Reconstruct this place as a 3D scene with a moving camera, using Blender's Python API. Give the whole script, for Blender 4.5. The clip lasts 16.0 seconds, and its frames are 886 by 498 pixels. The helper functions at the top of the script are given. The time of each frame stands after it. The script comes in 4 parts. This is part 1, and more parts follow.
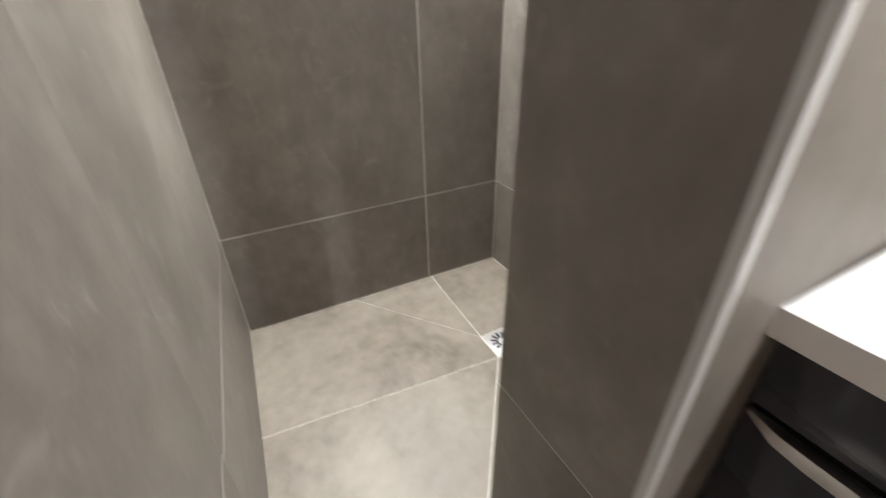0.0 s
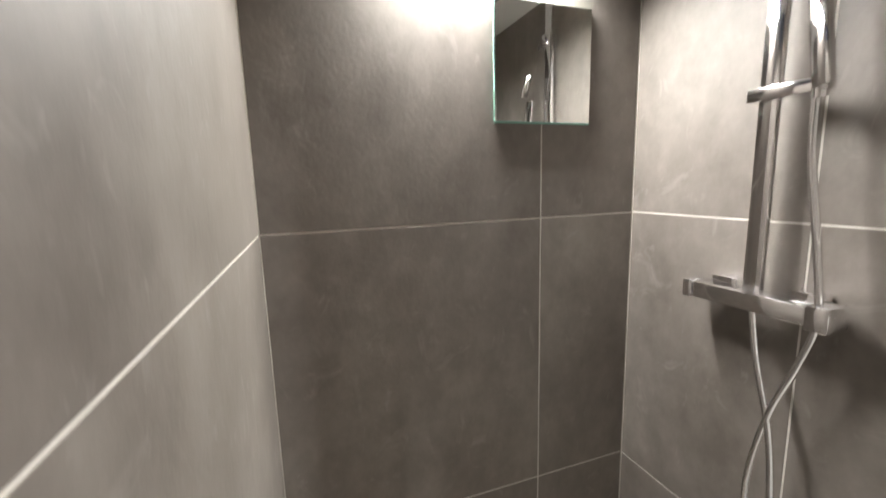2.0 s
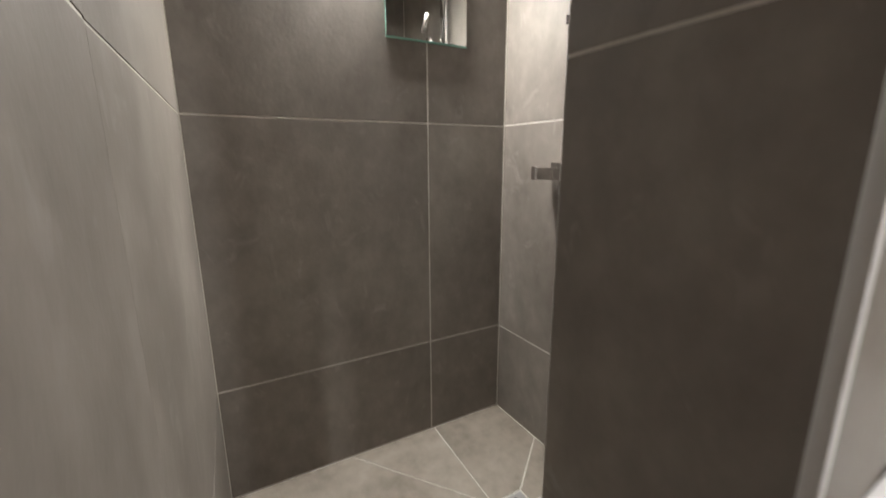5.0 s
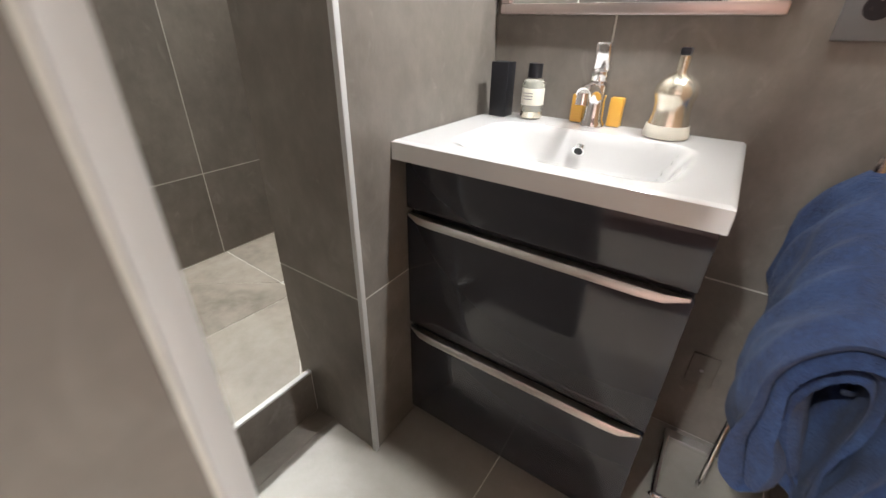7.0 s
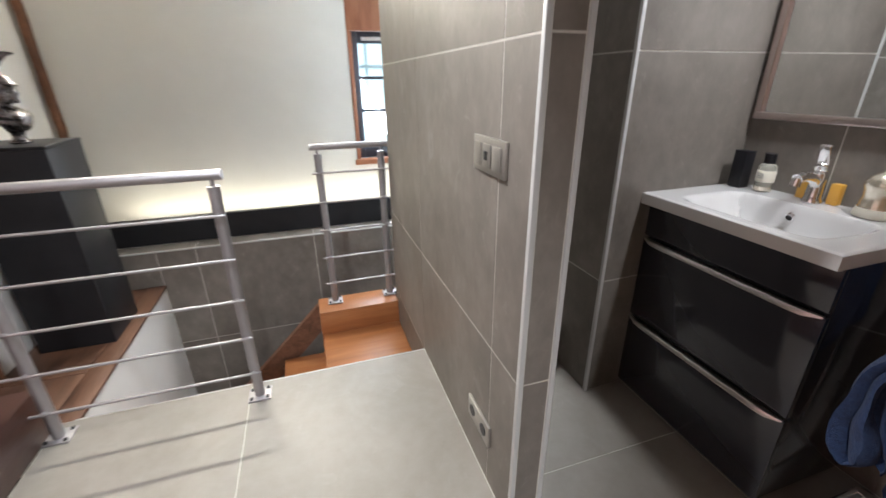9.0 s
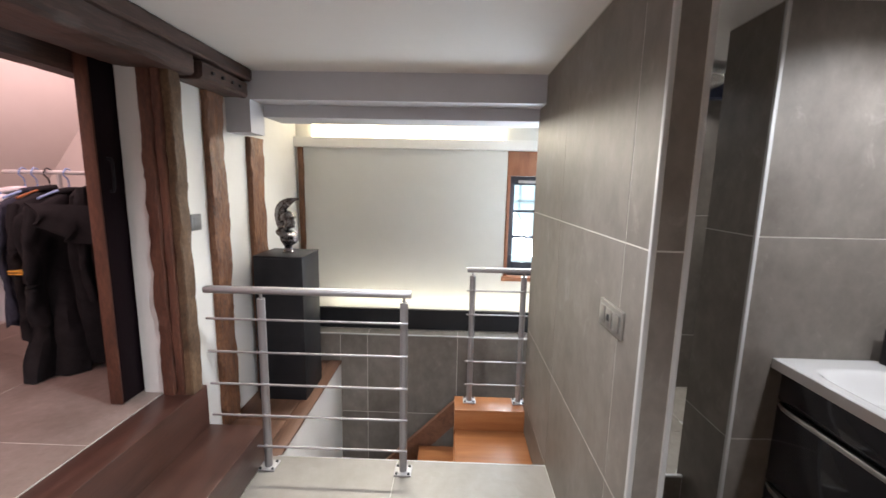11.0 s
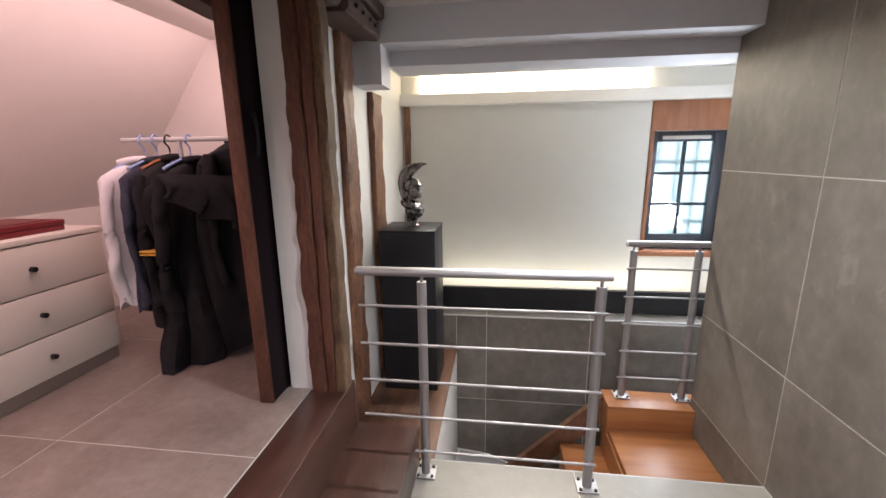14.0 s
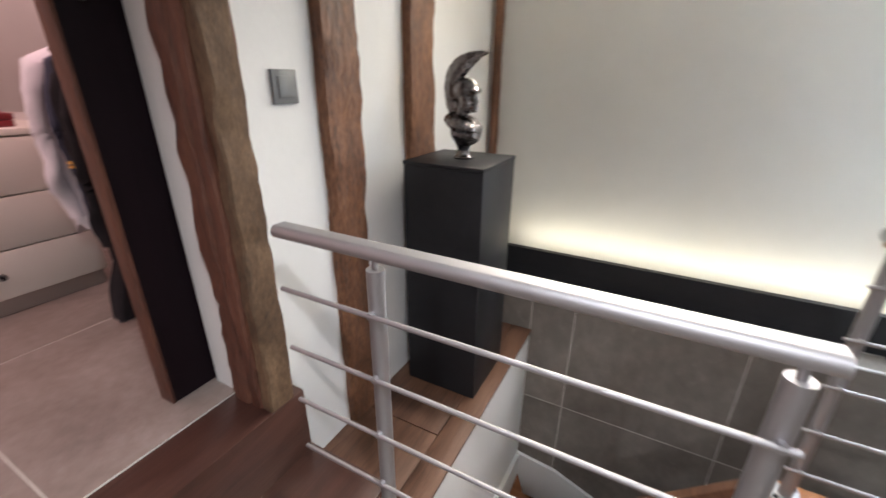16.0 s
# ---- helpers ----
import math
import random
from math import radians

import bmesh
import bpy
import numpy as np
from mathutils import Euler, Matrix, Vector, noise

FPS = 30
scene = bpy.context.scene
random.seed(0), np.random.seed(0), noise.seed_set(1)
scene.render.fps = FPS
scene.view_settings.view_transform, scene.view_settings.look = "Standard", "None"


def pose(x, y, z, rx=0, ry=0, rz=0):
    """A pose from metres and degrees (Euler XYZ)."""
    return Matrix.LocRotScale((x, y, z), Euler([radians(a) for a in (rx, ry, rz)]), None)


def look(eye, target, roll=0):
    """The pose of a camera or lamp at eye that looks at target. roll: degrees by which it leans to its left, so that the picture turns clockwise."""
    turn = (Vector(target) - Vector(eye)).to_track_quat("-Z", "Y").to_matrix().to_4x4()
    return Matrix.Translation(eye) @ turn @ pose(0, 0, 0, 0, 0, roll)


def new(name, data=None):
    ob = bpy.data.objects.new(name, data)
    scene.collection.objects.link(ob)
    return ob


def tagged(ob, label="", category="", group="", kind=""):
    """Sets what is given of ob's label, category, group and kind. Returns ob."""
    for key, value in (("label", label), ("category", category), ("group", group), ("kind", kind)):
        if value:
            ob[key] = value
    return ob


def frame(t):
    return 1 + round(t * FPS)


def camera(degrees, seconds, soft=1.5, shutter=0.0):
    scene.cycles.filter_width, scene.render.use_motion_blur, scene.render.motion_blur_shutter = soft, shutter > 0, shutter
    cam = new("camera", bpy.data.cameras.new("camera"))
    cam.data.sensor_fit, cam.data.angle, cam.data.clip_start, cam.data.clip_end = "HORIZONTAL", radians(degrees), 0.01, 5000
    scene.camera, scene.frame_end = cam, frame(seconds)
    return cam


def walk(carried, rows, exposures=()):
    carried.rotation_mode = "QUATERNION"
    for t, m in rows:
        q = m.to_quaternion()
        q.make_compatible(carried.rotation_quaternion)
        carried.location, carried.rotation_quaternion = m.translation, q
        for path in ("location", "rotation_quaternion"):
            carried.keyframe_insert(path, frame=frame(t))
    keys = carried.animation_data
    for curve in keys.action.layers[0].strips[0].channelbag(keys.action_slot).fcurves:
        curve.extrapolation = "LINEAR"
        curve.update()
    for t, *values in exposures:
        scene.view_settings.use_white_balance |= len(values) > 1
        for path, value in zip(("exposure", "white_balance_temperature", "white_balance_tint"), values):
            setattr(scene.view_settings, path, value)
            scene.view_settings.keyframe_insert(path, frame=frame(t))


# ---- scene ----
cam = camera(94.6, 16.0, shutter=0.4)
METRES, EYE, TILT, LEAN, TURN = 4.75, 1.135, 0.0, 0.0, -26.9
ROWS = [
    (0.0, 0.0, 0.0, 0.0, -0.68, -30.4, 1.15),
    (0.5, -0.0234, 0.0314, 0.0086, 8.02, -27.04, 1.11),
    (1.0, -0.0379, 0.0558, 0.0181, 9.61, -21.47, 0.92),
    (1.5, -0.0431, 0.0677, 0.0409, 8.1, -15.1, 1.38),
    (2.0, -0.0411, 0.0638, 0.0616, 6.97, -9.12, 1.57),
    (2.5, -0.0327, 0.0558, 0.0776, 6.26, -3.77, 1.03),
    (3.0, -0.0304, 0.0451, 0.0819, 4.82, -0.47, 0.44),
    (5.5, -0.0036, -0.0231, -0.0003, -7.59, -17.98, 0.61),
    (7.5, -0.0169, -0.1296, -0.0034, -24.35, -30.45, 0.02),
    (8.0, -0.0378, -0.1647, 0.0036, -14.05, -28.16, 0.26),
    (8.5, -0.0402, -0.2123, 0.0148, -1.57, -25.31, 0.56),
    (9.0, -0.0303, -0.2538, 0.0231, 8.76, -22.38, 0.58),
    (9.5, -0.0236, -0.3007, 0.0413, 15.89, -18.72, 0.2),
    (10.0, -0.0126, -0.3306, 0.0571, 19.94, -14.47, -0.35),
    (12.5, -0.0285, -0.3244, 0.0796, 37.46, -6.72, -0.83),
    (13.0, -0.067, -0.3226, 0.0697, 37.61, -8.7, -0.4),
    (13.5, -0.127, -0.3373, 0.0647, 35.61, -10.86, 0.22),
    (14.0, -0.1679, -0.3252, 0.059, 34.31, -12.8, 0.69),
    (14.5, -0.1973, -0.2864, 0.0552, 33.3, -15.32, 0.83),
    (15.0, -0.2111, -0.2352, 0.0447, 33.2, -17.52, 0.6),
    (15.5, -0.2215, -0.1742, 0.0387, 37.41, -20.47, 0.08),
    (16.0, -0.2235, -0.1275, 0.0314, 55.02, -22.5, -0.49),
]
BASIN = [   # beside the washbasin: time, eye, target, roll
    (6.0, (-0.070, -0.242, 1.096), (1.171, 1.116, 0.312), 0.1),
    (6.5, (-0.093, -0.328, 1.064), (1.326, 0.775, 0.185), 1.8),
    (7.0, (-0.191, -0.440, 1.079), (1.260, 0.546, 0.118), 1.0),
]
EXPOSURES = [
    (0.0, 1.5, 6350, 8), (0.5, 1.4, 6250, 8), (1.0, 1.38, 6050, 7), (1.5, 1.27, 6200, 9), (2.5, 0.88, 6600, 10), (3.0, 0.74, 6700, 11), (3.8, 0.75, 6550, 10),
    (5.5, 1.05, 6550, 9), (6.5, 1.36, 6400, 8), (7.0, 1.45, 6350, 7), (7.5, 1.22, 6850, 11), (8.0, 0.85, 6700, 10), (8.5, 0.55, 6400, 9), (9.0, 0.45, 6050, 9),
    (10.0, 0.42, 6000, 9), (12.5, 0.42, 6150, 12), (14.5, 0.2, 6150, 12), (15.0, 0.15, 6050, 11), (16.0, 0.25, 6050, 11),
]
rows = [(t, pose(0, 0, EYE, TILT, LEAN, TURN) @ pose(METRES * x, METRES * y, METRES * z, 90 + pitch, roll, yaw)) for t, x, y, z, yaw, pitch, roll in ROWS]
rows += [(t, look(eye, target, roll)) for t, eye, target, roll in BASIN]
walk(cam, sorted(rows, key=lambda row: row[0]), EXPOSURES)

# ---- world and light ----
world = bpy.data.worlds.new("sky")
scene.world = world
world.use_nodes = True
wt = world.node_tree
sky = wt.nodes.new("ShaderNodeTexSky")
sky.sky_type = "NISHITA"
sky.sun_disc = False
sky.sun_elevation, sky.sun_rotation = radians(40), radians(200)
wt.links.new(sky.outputs[0], wt.nodes["Background"].inputs[0])
wt.nodes["Background"].inputs[1].default_value = 0.15


def area(name, m, sx, sy, watts, colour, spread=180):
    data = bpy.data.lights.new(name, "AREA")
    data.shape, data.size, data.size_y = "RECTANGLE", sx, sy
    data.energy, data.color, data.spread = watts, colour, radians(spread)
    ob = new(name, data)
    ob.matrix_world = m
    return ob


def spot(name, place, watts, colour, size=radians(110), target=None):
    data = bpy.data.lights.new(name, "SPOT")
    data.energy, data.color, data.spot_size, data.spot_blend, data.shadow_soft_size = watts, colour, size, 0.7, 0.03
    ob = new(name, data)
    ob.matrix_world = look(place, target or (place[0], place[1] + 0.001, place[2] - 1))
    return ob


WARM, COOL, PINK, NEUTRAL = (1.0, 0.9, 0.75), (0.9, 0.96, 1.0), (1.0, 0.63, 0.59), (1.0, 0.98, 0.97)
area("shower_strip_light", look((0.45, 1.328, 2.03), (0.45, 1.1, 1.1)), 0.5, 0.03, 13, (1.0, 0.97, 0.94), 140)
area("stair_cove_light", look((-1.2, 2.13, 1.93), (-1.2, 1.3, 1.2)), 1.15, 0.05, 13, WARM, 95)
area("shelf_strip_light", look((-0.9, 2.12, 0.39), (-0.9, 2.25, 0.6)), 1.9, 0.03, 1.8, (1.0, 0.9, 0.68))
area("window_daylight", look((-0.05, 2.27, 1.18), (-0.5, 0.6, 0.9)), 0.36, 0.66, 18, COOL)
area("dressing_strip_light", look((-2.8, -0.6, 2.12), (-3.5, -0.6, 1.2)), 4.2, 0.03, 27, PINK)
spot("bath_unseen_spot", (0.66, -0.2, 2.11), 13, NEUTRAL, radians(150))
# added fill, aimed only to brighten the spur wall beside the basin
spot("bath_unseen_spot", (0.6, -0.74, 2.11), 42, NEUTRAL, radians(76), (0.62, 0.14, 1.3))
# added fill over the landing, no lamp known there; lifts floor, ceiling and wall ends
spot("landing_fill_spot", (-1.0, -0.1, 2.11), 74, NEUTRAL, radians(140))
spot("landing_fill_spot", (-0.62, -2.6, 2.11), 170, NEUTRAL, radians(158))


# ---- materials ----
def mat(name, base, rough=0.5, metal=0.0, **extra):
    m = bpy.data.materials.new(name)
    m.use_nodes = True
    b = m.node_tree.nodes["Principled BSDF"]
    b.inputs["Base Color"].default_value = (*base, 1)
    b.inputs["Roughness"].default_value = rough
    b.inputs["Metallic"].default_value = metal
    for key, value in extra.items():
        b.inputs[key.replace("_", " ")].default_value = value
    return m


def node(m, kind, **values):
    n = m.node_tree.nodes.new(kind)
    for key, value in values.items():
        n.inputs[key.replace("_", " ")].default_value = value
    return n


def link(m, a, b):
    m.node_tree.links.new(a, b)


def clouds(m, colours, scale, detail=6.0, stretch=(1, 1, 1), bump=0.0, bump_scale=60.0, rough=None, fine=0.25, random_shift=True, low=0.3, high=0.7, flecks=0.0, swirl=0.6):
    """Colour from two sizes of noise, with fine relief and uneven gloss."""
    b = m.node_tree.nodes["Principled BSDF"]
    geo = node(m, "ShaderNodeTexCoord")
    info = node(m, "ShaderNodeObjectInfo")
    add = m.node_tree.nodes.new("ShaderNodeVectorMath")
    add.operation = "MULTIPLY_ADD"
    add.inputs[1].default_value = stretch
    link(m, geo.outputs["Object"], add.inputs[0])
    if random_shift:
        mul = m.node_tree.nodes.new("ShaderNodeMath")
        mul.operation = "MULTIPLY"
        mul.inputs[1].default_value = 37.0
        link(m, info.outputs["Random"], mul.inputs[0])
        link(m, mul.outputs[0], add.inputs[2])
    big = node(m, "ShaderNodeTexNoise", Scale=scale, Detail=detail, Roughness=0.62, Distortion=swirl)
    small = node(m, "ShaderNodeTexNoise", Scale=scale * 9, Detail=4.0, Roughness=0.6)
    link(m, add.outputs[0], big.inputs["Vector"])
    link(m, add.outputs[0], small.inputs["Vector"])
    mix = m.node_tree.nodes.new("ShaderNodeMix")
    mix.inputs[0].default_value = fine
    link(m, big.outputs["Fac"], mix.inputs[2])
    link(m, small.outputs["Fac"], mix.inputs[3])
    ramp = m.node_tree.nodes.new("ShaderNodeValToRGB")
    ramp.color_ramp.elements[0].position, ramp.color_ramp.elements[1].position = low, high
    ramp.color_ramp.elements[0].color = (*colours[0], 1)
    ramp.color_ramp.elements[1].color = (*colours[-1], 1)
    for i, c in enumerate(colours[1:-1]):
        e = ramp.color_ramp.elements.new(low + (high - low) * (i + 1) / (len(colours) - 1))
        e.color = (*c, 1)
    link(m, mix.outputs[0], ramp.inputs[0])
    colour = ramp.outputs[0]
    if flecks:
        spots = node(m, "ShaderNodeTexNoise", Scale=11.0, Detail=3.0, Roughness=0.7, Distortion=1.2)
        link(m, add.outputs[0], spots.inputs["Vector"])
        cut = node(m, "ShaderNodeMapRange", To_Max=flecks)
        cut.inputs["From Min"].default_value, cut.inputs["From Max"].default_value = 0.6, 0.74
        link(m, spots.outputs["Fac"], cut.inputs["Value"])
        over = m.node_tree.nodes.new("ShaderNodeMix")
        over.data_type = "RGBA"
        link(m, cut.outputs[0], over.inputs[0])
        link(m, ramp.outputs[0], over.inputs[6])
        over.inputs[7].default_value = (0.5, 0.48, 0.45, 1)
        colour = over.outputs[2]
    link(m, colour, b.inputs["Base Color"])
    if rough:
        rr = node(m, "ShaderNodeMapRange", To_Min=rough[0], To_Max=rough[1])
        rr.inputs["From Min"].default_value, rr.inputs["From Max"].default_value = 0.3, 0.7
        link(m, mix.outputs[0], rr.inputs["Value"])
        link(m, rr.outputs[0], b.inputs["Roughness"])
    if bump:
        grain = node(m, "ShaderNodeTexNoise", Scale=bump_scale, Detail=5.0)
        link(m, add.outputs[0], grain.inputs["Vector"])
        bp = node(m, "ShaderNodeBump", Strength=bump, Distance=0.01)
        link(m, grain.outputs["Fac"], bp.inputs["Height"])
        link(m, bp.outputs[0], b.inputs["Normal"])
    return m


M_TILE = clouds(mat("cement_tile", (0.2, 0.18, 0.15)), [(0.115, 0.1, 0.085), (0.185, 0.164, 0.143), (0.265, 0.24, 0.213)], 1.7, detail=8.0, stretch=(1, 1, 0.75), bump=0.05, bump_scale=90, rough=(0.46, 0.62), fine=0.3, low=0.34, high=0.68, flecks=0.14, swirl=0.15)
M_FLOOR = clouds(mat("cement_floor_tile", (0.26, 0.24, 0.21)), [(0.21, 0.193, 0.171), (0.265, 0.245, 0.218), (0.32, 0.298, 0.268)], 2.0, fine=0.25, flecks=0.08, bump=0.05, bump_scale=120, rough=(0.38, 0.55))
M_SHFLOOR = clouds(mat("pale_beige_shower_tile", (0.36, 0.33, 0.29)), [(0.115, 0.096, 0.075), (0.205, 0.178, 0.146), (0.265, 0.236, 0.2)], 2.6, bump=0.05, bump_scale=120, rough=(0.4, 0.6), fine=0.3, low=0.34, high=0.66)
# dressing room floor: some of the pink lamp light is mixed into the tile colour
M_DRESS = clouds(mat("pink_lit_cement_floor_tile", (0.26, 0.21, 0.18)), [(0.17, 0.132, 0.112), (0.25, 0.2, 0.175), (0.34, 0.28, 0.25)], 3.2, fine=0.35, flecks=0.08, bump=0.05, bump_scale=120, rough=(0.38, 0.55))
M_GROUT = clouds(mat("pale_grout", (0.62, 0.58, 0.5)), [(0.5, 0.475, 0.425), (0.65, 0.625, 0.57)], 8, rough=(0.8, 0.9))
M_TRIM = mat("white_pvc_trim", (0.52, 0.52, 0.515), 0.35)
M_WHITE = clouds(mat("white_paint", (0.8, 0.79, 0.75)), [(0.76, 0.755, 0.735), (0.82, 0.815, 0.80)], 1.5, bump=0.06, bump_scale=40, rough=(0.6, 0.75))
M_PANEL = clouds(mat("cream_panel_paint", (0.74, 0.73, 0.68)), [(0.68, 0.68, 0.65), (0.74, 0.74, 0.71)], 1.2, bump=0.05, bump_scale=40, rough=(0.6, 0.75))
M_CEIL = clouds(mat("ceiling_paint", (0.78, 0.77, 0.74)), [(0.77, 0.765, 0.75), (0.82, 0.815, 0.8)], 1.5, bump=0.04, bump_scale=50, rough=(0.7, 0.8))
M_LINTEL = clouds(mat("grey_paint", (0.5, 0.5, 0.52)), [(0.54, 0.55, 0.6), (0.6, 0.61, 0.66)], 1.5, bump=0.04, bump_scale=50, rough=(0.6, 0.75))
M_BEAM = clouds(mat("old_oak", (0.12, 0.05, 0.025)), [(0.05, 0.022, 0.012), (0.17, 0.074, 0.036), (0.31, 0.15, 0.075)], 7, stretch=(1.7, 1.7, 0.6), bump=1.0, bump_scale=16, rough=(0.5, 0.75), fine=0.45, low=0.34, high=0.68)
M_BEAM_H = clouds(mat("old_dark_oak", (0.05, 0.025, 0.018)), [(0.022, 0.013, 0.011), (0.07, 0.04, 0.032), (0.15, 0.088, 0.07)], 5, stretch=(3, 0.35, 3), bump=0.6, bump_scale=9, rough=(0.5, 0.75), fine=0.4)
M_BARE = clouds(mat("bare_grey_oak", (0.2, 0.14, 0.08)), [(0.042, 0.024, 0.013), (0.11, 0.064, 0.034), (0.19, 0.118, 0.064)], 7, stretch=(1.5, 1.5, 0.9), bump=0.9, bump_scale=13, rough=(0.7, 0.85), fine=0.4)
M_POST = clouds(mat("dark_red_oak", (0.08, 0.03, 0.02)), [(0.035, 0.013, 0.009), (0.11, 0.042, 0.025), (0.19, 0.082, 0.046)], 6, stretch=(1.8, 1.8, 0.6), bump=0.9, bump_scale=11, rough=(0.5, 0.7), fine=0.4)
M_STEP = clouds(mat("dark_stained_wood", (0.06, 0.025, 0.018)), [(0.032, 0.013, 0.01), (0.06, 0.026, 0.019), (0.085, 0.038, 0.028)], 4, stretch=(4, 0.5, 4), bump=0.08, bump_scale=20, rough=(0.28, 0.42))
M_LEDGE = clouds(mat("brown_floorboard", (0.12, 0.06, 0.035)), [(0.05, 0.024, 0.014), (0.13, 0.062, 0.036), (0.2, 0.105, 0.064)], 5, stretch=(4, 0.4, 4), bump=0.25, bump_scale=14, rough=(0.45, 0.6))
M_TREAD = clouds(mat("varnished_orange_wood", (0.42, 0.18, 0.06)), [(0.22, 0.08, 0.027), (0.33, 0.13, 0.046), (0.41, 0.182, 0.07)], 3, stretch=(0.4, 5, 5), bump=0.04, bump_scale=20, rough=(0.32, 0.45))
M_STEEL = mat("satin_aluminium", (0.44, 0.43, 0.44), 0.58, 1.0)
M_GRIP = mat("brushed_steel_grip", (0.72, 0.70, 0.67), 0.34, 1.0)
M_CHROME = mat("chrome", (0.93, 0.93, 0.94), 0.1, 1.0)
M_BLACK = clouds(mat("black_laminate", (0.016, 0.016, 0.018), Specular_IOR_Level=0.25), [(0.012, 0.012, 0.014), (0.022, 0.022, 0.025)], 3, rough=(0.4, 0.52))
M_DOORDARK = clouds(mat("near_black_door_paint", (0.012, 0.006, 0.007), Specular_IOR_Level=0.15), [(0.005, 0.0025, 0.004), (0.012, 0.006, 0.009)], 4, stretch=(4, 4, 0.4), bump=0.05, bump_scale=20, rough=(0.4, 0.55))
M_NAVY = clouds(mat("dark_blue_beam_paint", (0.02, 0.03, 0.07)), [(0.012, 0.018, 0.045), (0.03, 0.042, 0.095)], 4, bump=0.1, bump_scale=20, rough=(0.4, 0.5))
M_VANITY = mat("grey_gloss_lacquer", (0.025, 0.027, 0.036), 0.12, 0.0, Coat_Weight=0.5, Coat_Roughness=0.05)
M_CERAMIC = mat("white_ceramic", (0.68, 0.675, 0.67), 0.1, 0.0, Coat_Weight=0.4)
M_MIRROR = mat("mirror", (0.9, 0.92, 0.91), 0.01, 1.0)
M_GLASSEDGE = mat("green_glass_edge", (0.25, 0.5, 0.42), 0.1)
M_ROSE = mat("rose_silver_metal", (0.66, 0.57, 0.55), 0.3, 1.0)
M_LED = mat("led_diffuser", (1, 1, 1), 0.5, 0.0, Emission_Color=(1.0, 0.93, 0.82, 1), Emission_Strength=12.0)
M_LEDW = mat("warm_led", (1, 1, 1), 0.5, 0.0, Emission_Color=(1.0, 0.8, 0.5, 1), Emission_Strength=6.0)
M_LEDP = mat("pink_led", (1, 1, 1), 0.5, 0.0, Emission_Color=(1.0, 0.6, 0.55, 1), Emission_Strength=6.0)
M_WINWOOD = clouds(mat("reddish_window_wood", (0.3, 0.12, 0.06)), [(0.2, 0.075, 0.035), (0.3, 0.12, 0.06), (0.36, 0.16, 0.085)], 4, stretch=(4, 4, 0.5), bump=0.05, bump_scale=20, rough=(0.4, 0.5))
M_WINDARK = mat("dark_blue_grey_paint", (0.02, 0.025, 0.04), 0.4)
M_GLASS = mat("window_glass", (0.92, 0.97, 0.98), 0.3, 0.0, Transmission_Weight=1.0, IOR=1.4)
M_DRAWER = clouds(mat("white_melamine", (0.72, 0.67, 0.6)), [(0.7, 0.65, 0.58), (0.74, 0.69, 0.62)], 2, rough=(0.4, 0.5))
M_SLOPE = clouds(mat("plaster_slope", (0.74, 0.7, 0.66)), [(0.7, 0.66, 0.62), (0.77, 0.73, 0.69)], 1.0, bump=0.08, bump_scale=25, rough=(0.7, 0.8))
M_CLOTH = clouds(mat("black_cloth", (0.012, 0.011, 0.013), Specular_IOR_Level=0.15), [(0.01, 0.009, 0.011), (0.028, 0.026, 0.028)], 12, bump=0.2, bump_scale=200, rough=(0.75, 0.9))
M_SHIRT = clouds(mat("white_cotton", (0.75, 0.72, 0.74)), [(0.68, 0.65, 0.68), (0.8, 0.77, 0.79)], 8, bump=0.15, bump_scale=150, rough=(0.8, 0.9))
M_TOWEL = clouds(mat("navy_terry", (0.03, 0.055, 0.13), Sheen_Weight=0.08, Sheen_Roughness=0.6), [(0.006, 0.013, 0.042), (0.018, 0.04, 0.115), (0.04, 0.082, 0.195)], 10, bump=0.5, bump_scale=260, rough=(0.9, 1.0), fine=0.4)
M_RED = mat("red_lacquer_box", (0.15, 0.013, 0.017), 0.35)
M_SWITCH = mat("grey_plastic", (0.16, 0.16, 0.16), 0.4)
M_SOCKET = mat("satin_nickel_plate", (0.42, 0.4, 0.37), 0.35, 0.8)
M_DARK = mat("dark_hole", (0.01, 0.01, 0.01), 0.6)
M_RUBBER = mat("black_plastic", (0.012, 0.012, 0.015), 0.35, 0.0, Specular_IOR_Level=0.3)
M_GOLD = mat("gold_glass", (0.86, 0.81, 0.68), 0.2, 0.85)
M_YELLOW = mat("amber_soap", (0.7, 0.38, 0.06), 0.35)
M_LIQUID = mat("clear_scent_glass", (0.8, 0.8, 0.72), 0.08, 0.0, Transmission_Weight=0.7)
M_LABEL = mat("cream_paper", (0.75, 0.72, 0.62), 0.6)
M_PEWTER = clouds(mat("polished_pewter", (0.24, 0.22, 0.22), 0.22, 1.0), [(0.09, 0.08, 0.08), (0.3, 0.28, 0.28)], 22, bump=0.25, bump_scale=70, rough=(0.16, 0.34))

# ---- building helpers ----
ORIGIN = {}


def finish(name, bm, material, smooth):
    mesh = bpy.data.meshes.new(name)
    bm.to_mesh(mesh)
    bm.free()
    mesh.materials.append(material)
    if smooth:
        mesh.polygons.foreach_set("use_smooth", [True] * len(mesh.polygons))
        mesh.set_sharp_from_angle(angle=radians(40))
    return mesh


def thing(name, place, label, category, group=""):
    """An Empty at the base of a thing."""
    ob = new(name)
    ob.empty_display_size = 0.05
    ob.location = place
    ORIGIN[ob.name] = Vector(place)
    return tagged(ob, label, category, group)


